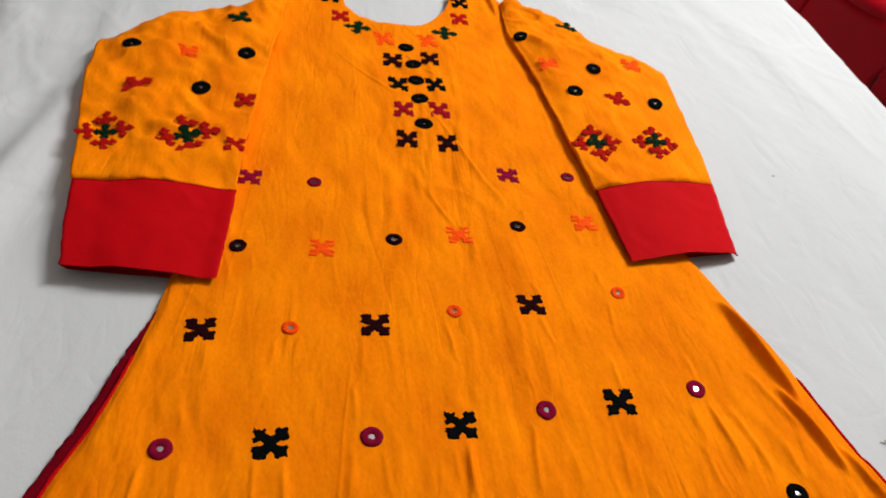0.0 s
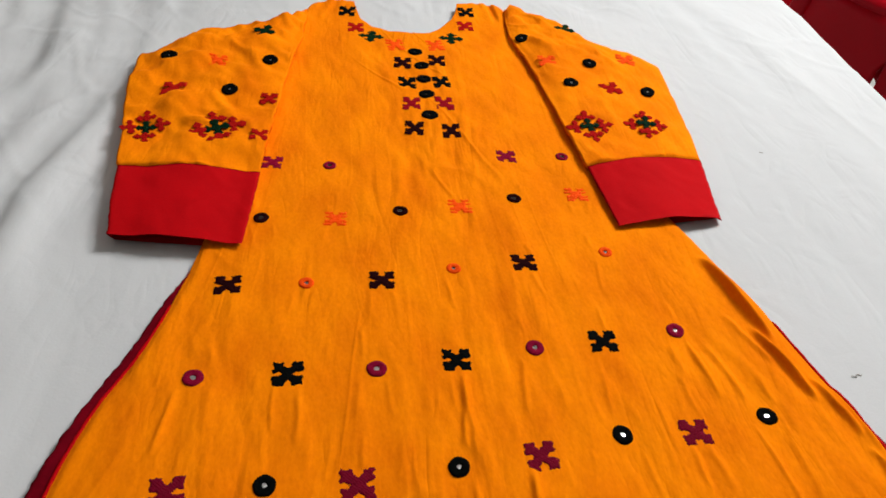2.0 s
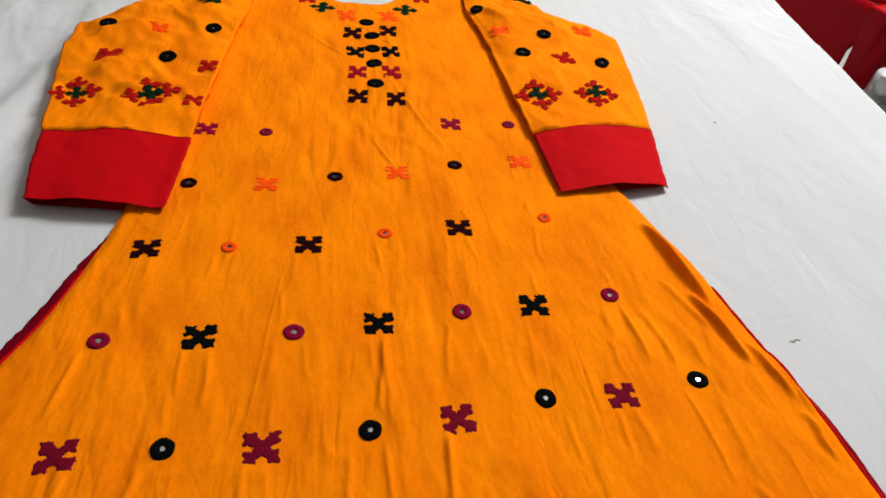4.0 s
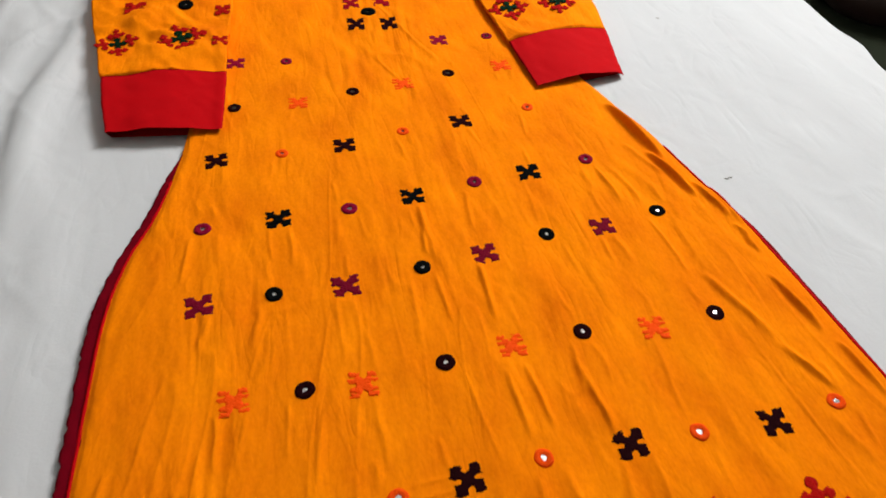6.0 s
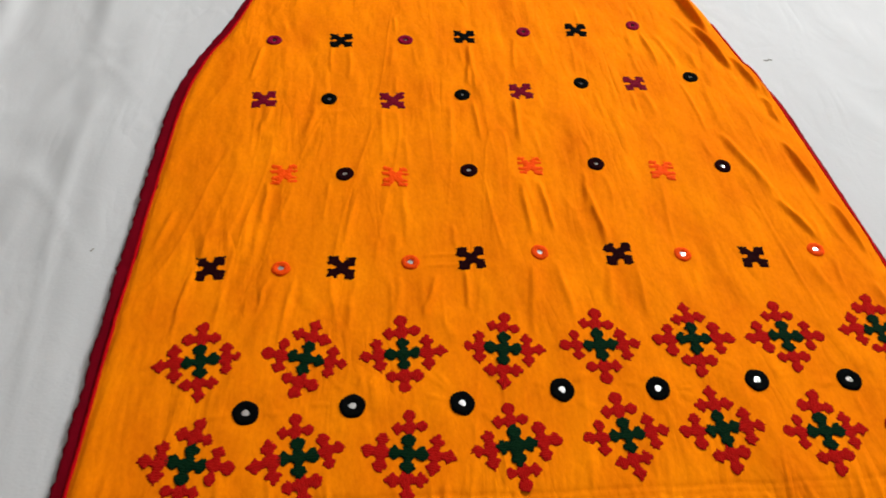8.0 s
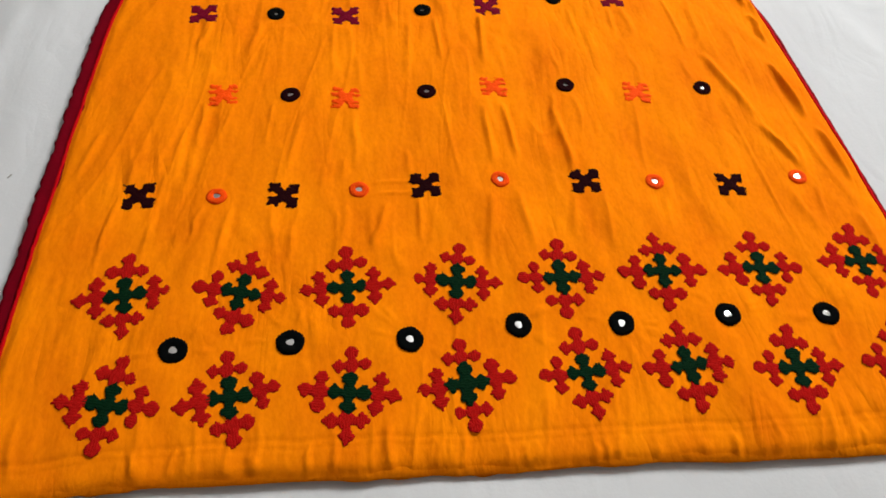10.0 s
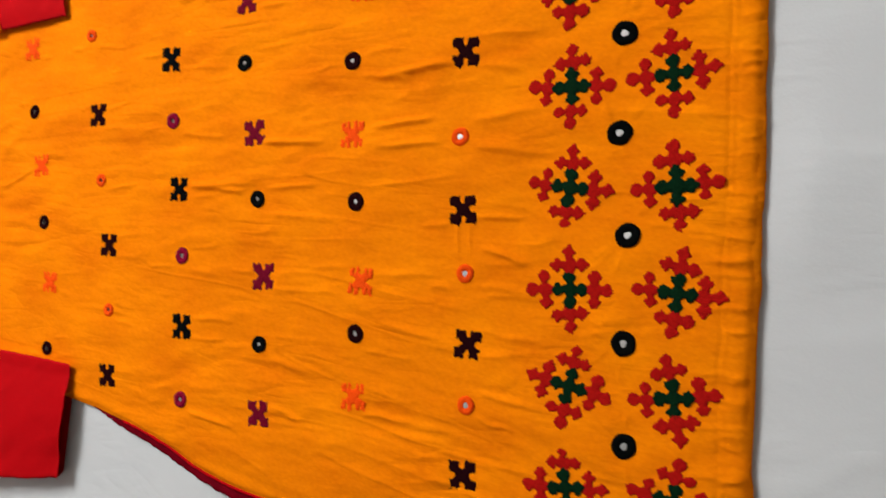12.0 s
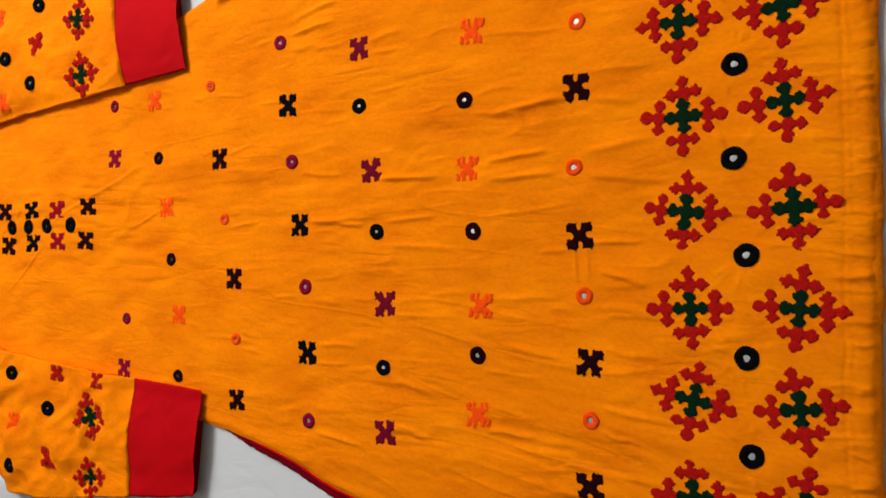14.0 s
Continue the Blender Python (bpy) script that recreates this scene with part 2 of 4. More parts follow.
# ---- bed and sheet ----
EDGE = 0.640  # side of the bed
bed = tagged(new("bed"), "low bed with a dark wooden frame under a white sheet", "bed")
part("mattress", box_mesh("mattress", (-1.15, -0.75, 0.25), (EDGE - 0.012, 1.95, Z0 - 0.032), MATTRESS, 0.02), bed)
part("bed_frame", box_mesh("bed_frame", (-1.16, -0.78, 0.12), (EDGE - 0.01, 1.98, 0.25), WOOD, 0.006), bed, "dark wooden bed frame")
for lx in (-1.1, EDGE - 0.08):
    for ly in (-0.7, 1.9):
        part("leg", box_mesh("leg", (lx - 0.03, ly - 0.03, 0.0), (lx + 0.03, ly + 0.03, 0.12), WOOD, 0.004), bed)


def sheet_height(x, y):
    """Soft long folds of the bed sheet, strongest beside the garment."""
    warp = 0.35 * vnoise(x * 3.0, y * 2.0, 1)
    skew = x + 0.16 * y
    a = vnoise(skew * 11 + warp * 4, y * 1.7 + 4, 2)
    b = vnoise(skew * 26 + warp * 6, y * 3.0, 3)
    c = vnoise(x * 5, y * 16 + 9, 4)
    crease = np.clip(1 - np.abs(vnoise(skew * 8 + 3, y * 1.3, 5)) * 6, 0, 1) ** 2
    side = 0.75 + 3.1 / (1 + np.exp((x + 0.31) * 30)) + 0.1 * (x > 0.3)
    crumple = np.clip(0.5 + 1.2 * vnoise(x * 5 + 2, y * 4, 0), 0.15, 1)
    fine = crumple * (0.0016 * vnoise(x * 19 + 3 * warp + y * 5, y * 13 - x * 4, 0) + 0.0009 * vnoise(x * 42 + 2 * warp, y * 30, 6) + 0.0012 * np.clip(1 - np.abs(vnoise(x * 15 + y * 11 + warp, y * 7 - x * 5, 3)) * 7, 0, 1)) + 0.0009 * np.clip(1 - np.abs(vnoise(x * 17 + y * 6, y * 8, 7)) * 8, 0, 1) * np.clip(vnoise(x * 7, y * 6, 1), 0, 1)
    z = (1.15 - 0.35 * (x > 0.30)) * fine + side * (0.0028 * a + 0.0021 * b + 0.0008 * crease) + 0.0006 * c
    z += 0.0016 * np.exp(-((x - 0.032 - 0.02 * (y - 1.1)) / 0.0022) ** 2) * np.clip((y - 0.95) / 0.1, 0, 1)
    z += 0.0012 * np.exp(-((x - 0.045 - 0.05 * y) / 0.003) ** 2) * np.clip((-0.08 - y) / 0.05, 0, 1)
    under = np.clip((0.40 - np.abs(x - 0.04)) / 0.07, 0, 1) * np.clip((1.14 - y) / 0.05, 0, 1) * np.clip((y + 0.088) / 0.03, 0, 1)
    return z * (1 - 0.90 * under) - 0.0015 * under


def build_sheet():
    xs = np.r_[np.linspace(-1.17, -0.62, 40), np.linspace(-0.61, EDGE - 0.012, 300)]
    ys = np.linspace(-0.77, 1.97, 520)
    edge_n = 16
    verts, nu = [], len(xs) + edge_n
    gx, gy = np.meshgrid(xs, ys)
    gz = Z0 - 0.0075 + sheet_height(gx, gy)
    for j, y in enumerate(ys):
        wav = 0.0028 * float(vnoise(np.array(y * 9.0), np.array(3.3), 6)) + 0.0016 * float(vnoise(np.array(y * 23.0), np.array(1.3), 6))
        wav += 0.010 * math.exp(-((y - 0.635) / 0.030) ** 2) + 0.016 / (1 + math.exp((0.98 - y) / 0.10))
        for i in range(len(xs)):
            verts.append((gx[j, i] + wav * max(0, (gx[j, i] - 0.45) / 0.17), y, gz[j, i]))
        x0, z0 = verts[-1][0], verts[-1][2]
        for k in range(1, edge_n + 1):
            if k <= 6:
                a = math.pi / 2 * k / 6
                verts.append((x0 + 0.012 * math.sin(a), y, z0 - 0.012 * (1 - math.cos(a))))
            else:
                d = (k - 6) * 0.022
                verts.append((x0 + 0.012 + d * (0.06 + 0.6 * wav), y, z0 - 0.012 - d))
    me = mesh_of("bed_sheet", verts, grid_faces(nu, len(ys)), SHEET)
    ob = tagged(new("bed_sheet", me), "white cotton bed sheet with soft creases hanging over the bed side", "bed sheet")
    mod = ob.modifiers.new("thick", "SOLIDIFY")
    mod.thickness, mod.offset = 0.0012, -1
    return ob


build_sheet()

# ---- the garment: outlines ----
def curve_of(pairs):
    a = np.array(pairs)
    return lambda q: np.interp(q, a[:, 0], a[:, 1])


def smooth_curve(pairs):
    """Piecewise curve, rounded a little."""
    f = curve_of(pairs)
    return lambda q: (f(q - 0.018) + 2 * f(q) + f(q + 0.018)) / 4


LEFT = smooth_curve([(-0.09, -0.262), (0.0, -0.262), (0.18, -0.262), (0.30, -0.2595), (0.337, -0.257), (0.367, -0.252), (0.401, -0.244), (0.430, -0.230), (0.469, -0.219), (0.507, -0.212), (0.56, -0.205),
                     (0.65, -0.196), (0.80, -0.190), (0.95, -0.176), (1.06, -0.150), (1.12, -0.138)])
RIGHT = smooth_curve([(-0.09, 0.355), (0.0, 0.353), (0.05, 0.348), (0.10, 0.343), (0.155, 0.338), (0.213, 0.331), (0.277, 0.323), (0.337, 0.315), (0.40, 0.299), (0.45, 0.288),
                      (0.50, 0.274), (0.535, 0.262), (0.60, 0.242), (0.70, 0.216), (0.85, 0.200), (0.95, 0.186), (1.06, 0.152), (1.12, 0.140)])
HEM_LINE = smooth_curve([(-0.30, -0.0765), (-0.22, -0.070), (-0.15, -0.064), (-0.05, -0.0615), (0.05, -0.0598), (0.15, -0.0578), (0.25, -0.0562), (0.36, -0.053)])


def HEM(x):
    x = np.asarray(x, float)
    return HEM_LINE(x) + 0.0016 * vnoise(x * 26, x * 0 + 0.7, 3) + 0.0008 * vnoise(x * 75, x * 0 + 0.2, 4)


# shoulder and neckline, along the upper edge
TOP = [(-0.142, 1.084), (-0.128, 1.096), (-0.110, 1.108), (-0.080, 1.103), (-0.077, 1.078), (-0.070, 1.044), (-0.054, 1.018), (-0.030, 1.003), (0.002, 1.000), (0.026, 1.005),
       (0.044, 1.024), (0.061, 1.052), (0.070, 1.080), (0.074, 1.110), (0.098, 1.113), (0.120, 1.110), (0.142, 1.094)]

# ---- the garment: where the embroidery sits ----
ROW_A = [(-0.156, 0.687), (-0.098, 0.683), (0.089, 0.704), (0.151, 0.704)]
ROW_B = [(-0.157, 0.598), (-0.089, 0.597), (-0.028, 0.609), (0.030, 0.617), (0.086, 0.630), (0.151, 0.637)]
ROW_C = [(-0.174, 0.510), (-0.110, 0.512), (-0.047, 0.515), (0.016, 0.529), (0.080, 0.536), (0.159, 0.550)]
ROW_D = [(-0.184, 0.415), (-0.117, 0.417), (-0.052, 0.420), (0.009, 0.427), (0.072, 0.438), (0.129, 0.444), (0.193, 0.454)]
ROW_E = [(-0.184, 0.326), (-0.124, 0.329), (-0.065, 0.327), (0.002, 0.337), (0.059, 0.343), (0.121, 0.358), (0.175, 0.358), (0.235, 0.370)]
ROW_F = [(-0.156, 0.232), (-0.105, 0.233), (-0.062, 0.230), (0.002, 0.238), (0.056, 0.244), (0.116, 0.247), (0.175, 0.241), (0.232, 0.246)]
ROW_G = [(-0.202, 0.134), (-0.149, 0.134), (-0.103, 0.135), (-0.050, 0.140), (-0.002, 0.144), (0.053, 0.149), (0.117, 0.148), (0.170, 0.148), (0.228, 0.145), (0.283, 0.152)]
ROW_H = [(-0.196, 0.056), (-0.124, 0.057), (-0.056, 0.060), (0.016, 0.064), (0.087, 0.066), (0.158, 0.070), (0.229, 0.072), (0.304, 0.077)]
ROW_K = [(-0.192, -0.016), (-0.123, -0.013), (-0.053, -0.012), (0.018, -0.008), (0.093, -0.002), (0.160, 0.001), (0.231, -0.002), (0.306, 0.001)]
ROW_M = [(-0.160, 0.017), (-0.090, 0.021), (-0.016, 0.022), (0.054, 0.031), (0.122, 0.031), (0.195, 0.036), (0.264, 0.036)]
YOKE_RINGS = [(0.003, 0.943), (0.009, 0.904), (0.010, 0.869), (0.011, 0.831), (0.012, 0.784)]
YOKE_LEFT = [(-0.015, 0.912), (-0.011, 0.859), (-0.008, 0.809), (-0.007, 0.757)]
YOKE_RIGHT = [(0.030, 0.920), (0.031, 0.862), (0.031, 0.811), (0.034, 0.752)]
NECK_LEFT = [(-0.089, 1.067), (-0.076, 1.013), (-0.055, 0.986), (-0.023, 0.962)]
NECK_RIGHT = [(0.085, 1.079), (0.079, 1.030), (0.055, 0.988), (0.031, 0.964)]
FLAT = np.array(ROW_A + ROW_B + ROW_C + ROW_D + ROW_E + ROW_F + ROW_G + ROW_M + YOKE_RINGS + YOKE_LEFT + YOKE_RIGHT + NECK_LEFT + NECK_RIGHT)
WIDE = np.array(ROW_H + ROW_K)

# creases: from, to, height, half width
CREASES = [(0.2470, 0.540, 0.2710, 0.442, 0.0080, 0.0044), (0.2600, 0.452, 0.2800, 0.386, 0.0064, 0.0038), (0.300, 0.395, 0.309, 0.338, 0.0026, 0.0030), (0.240, 0.470, 0.262, 0.420, 0.0018, 0.0036),
           (0.270, 0.205, 0.288, 0.161, 0.0035, 0.0035), (0.243, 0.290, 0.268, 0.215, 0.0028, 0.004), (0.052, 0.345, 0.051, 0.270, 0.0026, 0.003), (0.061, 0.225, 0.068, 0.172, 0.0028, 0.003),
           (0.046, 0.222, 0.049, 0.165, 0.0022, 0.003), (0.011, 0.410, 0.015, 0.345, 0.0016, 0.003), (-0.029, 0.127, -0.040, 0.092, 0.0022, 0.003), (0.102, 0.222, 0.110, 0.150, 0.0024, 0.003),
           (-0.179, 0.200, -0.182, 0.140, 0.0016, 0.004), (-0.239, 0.192, -0.249, 0.150, 0.0016, 0.003), (0.212, 0.440, 0.226, 0.385, 0.0020, 0.004),
           (0.287, 0.402, 0.300, 0.352, 0.0040, 0.0030), (0.300, 0.340, 0.305, 0.302, 0.0034, 0.0028), (0.298, 0.275, 0.311, 0.214, 0.0046, 0.0034), (0.316, 0.200, 0.325, 0.150, 0.0036, 0.0030), (0.318, 0.120, 0.327, 0.050, 0.0030, 0.0032),
           (-0.044, 0.146, -0.008, 0.149, 0.0009, 0.0016), (-0.044, 0.136, -0.006, 0.139, 0.0009, 0.0016)]


def crease_list():
    out = list(CREASES)
    r = np.random.RandomState(11)
    # tension lines that run down and up from the stitched crosses
    for row, up in ((ROW_B, 0.012), (ROW_C, 0.016), (ROW_D, 0.03), (ROW_E, 0.035), (ROW_F, 0.04), (ROW_G, 0.03)):
        for x, y in row:
            for s in (-1, 1):
                if r.rand() < 0.8:
                    x0 = x + s * r.uniform(0.004, 0.013)
                    lean = 0.10 * (x - 0.02) + r.uniform(-0.06, 0.06)
                    n = r.uniform(0.5, 1.8) * up + 0.012
                    out.append((x0, y - 0.008, x0 + lean * n * 3, y - 0.010 - n, r.uniform(0.0006, 0.0019) * min(1, up / 0.03), r.uniform(0.0020, 0.0036)))
                if r.rand() < 0.35:
                    x0 = x + s * r.uniform(0.003, 0.012)
                    n = r.uniform(0.5, 1.2) * up
                    out.append((x0, y + 0.008, x0 - 0.08 * n, y + 0.010 + n, r.uniform(0.0005, 0.0012), r.uniform(0.002, 0.0035)))
    # small puckers round the hem border
    for x, y in ROW_M:
        for k in range(7):
            a = r.uniform(0, 2 * math.pi)
            d0, d1 = 0.011, r.uniform(0.020, 0.034)
            out.append((x + d0 * math.cos(a), y + d0 * math.sin(a), x + d1 * math.cos(a), y + d1 * math.sin(a), r.uniform(0.0004, 0.0010), 0.0018))
    for k in range(46):
        x = r.uniform(-0.24, 0.33)
        out.append((x, -0.058, x + r.uniform(-0.004, 0.004), r.uniform(-0.050, -0.012), r.uniform(0.0004, 0.0015), r.uniform(0.0015, 0.0035)))
    return out


def cloth_height(x, y):
    """Height of the front's surface over its middle plane."""
    low = np.clip((0.80 - y) / 0.40, 0.30, 1)
    fan = (x - 0.03) / (1.0 + 0.55 * np.clip(0.6 - y, 0, 1))
    warp = vnoise(x * 9, y * 6, 1)
    warp2 = vnoise(x * 23, y * 15, 5)
    a = vnoise(fan * 42 + warp * 1.6, y * 6.0 + warp2 * 0.5, 2)
    b = vnoise(fan * 105 + warp * 3.0, y * 17 + warp2, 3)
    c = vnoise(x * 190 + warp2 * 2, y * 80, 6)

    def ridge(fx, fy, tilt, thin, k):
        """Sparse sharp creases that run mostly along the garment."""
        n = vnoise(fan * fx + tilt * y * fx + warp * 0.2, y * fy + 3.3 * k, k)
        gate = np.clip(1.8 * vnoise(x * 11 + 5 * k, y * 7 + k, k + 3) - 0.05, 0, 1)
        return np.clip(1 - np.abs(n) * thin, 0, 1) ** 1.3 * gate

    z = low * (0.0014 * a + 0.00075 * b + 0.00030 * c)
    z += low * (0.0013 * ridge(30, 2.6, 0.0, 11, 4) + 0.0009 * ridge(46, 4.5, 0.07, 10, 2) + 0.0009 * ridge(46, 4.5, -0.07, 10, 7))
    z += (1 - low) * (0.0018 * vnoise(x * 24 + y * 9, y * 9 - x * 6, 6) + 0.0009 * vnoise(x * 70 + y * 30, y * 26, 7) + 0.0020 * ridge(24, 6, 0.5, 8, 1))
    z += 0.0022 * np.clip((y - 0.70) / 0.15, 0, 1)
    yoke = np.exp(-((x - 0.012) / 0.055) ** 2) * np.clip((y - 0.56) / 0.06, 0, 1) * np.clip((0.95 - y) / 0.05, 0, 1)
    z += yoke * (0.0011 * vnoise(x * 105 + warp, y * 9, 4) + 0.0006 * vnoise(x * 150, y * 40, 1))
    keep = np.ones_like(x)
    for mx, my in FLAT:
        keep *= 1 - 0.8 * np.exp(-(((x - mx) ** 2 + (y - my) ** 2) / 0.015 ** 2) ** 2)
    for mx, my in WIDE:
        keep *= 1 - 0.8 * np.exp(-(((x - mx) ** 2 + (y - my) ** 2) / 0.030 ** 2) ** 2)
    for x0, y0, x1, y1, h, w in crease_list():
        m = (x > min(x0, x1) - 0.012) & (x < max(x0, x1) + 0.012) & (y > min(y0, y1) - 0.012) & (y < max(y0, y1) + 0.012)
        xx, yy = x[m], y[m]
        dx, dy = x1 - x0, y1 - y0
        n = dx * dx + dy * dy
        t = np.clip(((xx - x0) * dx + (yy - y0) * dy) / n, 0, 1)
        bend = 0.0012 * vnoise(t * 3 + x0 * 90, t * 0 + y0 * 70, 2)
        d2 = (xx - x0 - t * dx - bend) ** 2 + (yy - y0 - t * dy) ** 2
        z[m] += 1.2 * h * np.exp(-d2 / (0.7 * w * w)) * np.sqrt(np.clip(t * (1 - t) * 4, 0, 1) + 0.02) * (0.35 + 0.65 * keep[m])
    rise = 0.0022 * np.clip((y - 0.70) / 0.15, 0, 1)
    z = rise + (z - rise) * (0.25 + 0.75 * keep)
    # gathers at the shoulders
    z += 0.0030 * vnoise(x * 120 + 2 * warp, y * 14, 2) * np.clip((y - 1.02) / 0.06, 0, 1) * np.clip((np.abs(x) - 0.085) / 0.02, 0, 1)
    # the hem lifts in places
    lift = np.clip(vnoise(x * 20, x * 0 + 0.4, 6), 0, 1)
    z += 0.0024 * lift * np.exp(-(np.clip(y - HEM(x), 0, 1) / 0.020) ** 2)
    # stitched-down hem fold
    z -= 0.0006 * np.exp(-((y - HEM(x) - 0.022) / 0.0014) ** 2)
    z -= 0.0004 * np.exp(-((y - HEM(x) - 0.0175) / 0.0012) ** 2)
    # edges drop to the sheet
    side = np.minimum(x - LEFT(y), RIGHT(y) - x)
    z -= 0.0035 * np.exp(-(np.clip(side, 0, 1) / 0.004) ** 2) * (1 - np.exp(-((y - 0.485) / 0.04) ** 2) * 0.6 * (x > 0))
    z -= 0.0044 * np.exp(-(np.clip(y - HEM(x), 0, 1) / 0.005) ** 2) + 0.0024 * np.exp(-(np.clip(y - HEM(x), 0, 1) / 0.020) ** 2)
    return z


def panel(nu, nv, inset=0.0):
    top = np.array(TOP)
    s = np.r_[0, np.cumsum(np.hypot(*np.diff(top, axis=0).T))]
    u = np.linspace(0, 1, nu)
    tx, ty = np.interp(u * s[-1], s, top[:, 0]), np.interp(u * s[-1], s, top[:, 1])
    base_u = (tx - tx[0]) / (tx[-1] - tx[0])
    v = np.linspace(0, 1, nv)[:, None]
    hx = LEFT(-0.06) + (RIGHT(-0.06) - LEFT(-0.06)) * base_u
    hem = HEM(hx)
    y = hem + (ty - inset - hem) * v
    mix = np.clip((v - 0.80) / 0.2, 0, 1) ** 2
    even = base_u * mix + (u * (1 - mix))
    lf, rt = LEFT(y) + inset, RIGHT(y) - inset
    x = lf + (rt - lf) * even
    tl = LEFT(ty)
    goal = tx - (tl + (RIGHT(ty) - tl) * base_u)
    x = x + goal * np.clip((v - 0.80) / 0.2, 0, 1) ** 3
    return x, y


kurta = tagged(new("kurta"), "orange cotton kurta with red cuffs, embroidered, laid flat on bed", "kurta")
kurta.location = (0, 0, Z0)

NU, NV = 480, 780
GX, GY = panel(NU, NV)
GZ = cloth_height(GX, GY)
front = part("front_panel", mesh_of("front_panel", np.c_[GX.ravel(), GY.ravel(), GZ.ravel()], grid_faces(NU, NV), ORANGE), kurta)
mod = front.modifiers.new("thick", "SOLIDIFY")
mod.thickness, mod.offset = 0.0009, -1
BX, BY = panel(60, 120, 0.003)
BACKZ = np.full(BX.shape, -0.0045)
back = part("back_panel", mesh_of("back_panel", np.c_[BX.ravel(), BY.ravel(), BACKZ.ravel()], grid_faces(60, 120), ORANGE), kurta)
mod = back.modifiers.new("thick", "SOLIDIFY")
mod.thickness, mod.offset = 0.0009, -1


def facing(name, side, y0, y1, inner, outer, z, mat, ragged):
    """A band of red facing that shows past the side slit of the front."""
    ys = np.linspace(y0, y1, 150)
    verts, nu = [], 7
    for j, y in enumerate(ys):
        ex = float(LEFT(y) if side < 0 else RIGHT(y))
        grow = min(1, (y0 - y) / 0.05 + 0.05) if y0 > y1 else 1
        out = (outer + 0.0015 * math.exp(-((y - 0.30) / 0.07) ** 2)) * grow + ragged * (RNG.uniform(-1, 1) + 1.5 * float(vnoise(np.array(y * 60.0), np.array(0.5), 2)))
        for i in range(nu):
            t = i / (nu - 1)
            verts.append((ex + side * (inner + (out - inner) * t), y, z - 0.0012 + 0.0048 * t ** 4 * (1 - 0.5 * (t > 0.95)) + 0.0006 * float(vnoise(np.array(y * 45.0), np.array(t * 2), 3))))
    me = mesh_of(name, verts, grid_faces(nu, len(ys)), mat)
    ob = part(name, me, kurta, "red facing along the side slit, in a darkened colour")
    m = ob.modifiers.new("thick", "SOLIDIFY")
    m.thickness, m.offset = 0.0012, 0
    return ob


# left band uses the red with shade painted in
facing("slit_facing", -1, 0.53, -0.068, -0.004, 0.0096, -0.0045, FACING, 0.0009)
facing("slit_facing", 1, 0.39, -0.054, -0.004, 0.0030, -0.0045, PIPING, 0.0003)


def edge_cord(side, y0, y1, n):
    ys = np.linspace(y0, y1, n)
    xs = LEFT(ys) if side < 0 else RIGHT(ys)
    zs = cloth_height(xs - side * 0.0004, ys) - 0.0002
    pts = [(float(x) + side * 0.0006, float(y), float(z)) for x, y, z in zip(xs, ys, zs)]
    part("piping", tube("piping", pts, 0.0013, RED, 8, 0.15), kurta, "narrow red piping along the slit")


edge_cord(-1, 0.49, -0.068, 170)
edge_cord(1, 0.465, -0.055, 150)


# ---- sleeves ----
def along(pts, n):
    a = np.array(pts)
    s = np.r_[0, np.cumsum(np.linalg.norm(np.diff(a, axis=0), axis=1))]
    q = np.linspace(0, 1, n)
    k = np.linspace(0, 1, len(a))
    out = np.stack([np.interp(q, k, a[:, i]) for i in range(3)], 1)
    for _ in range(3):
        out[1:-1] = (out[:-2] + 2 * out[1:-1] + out[2:]) / 4
    return out


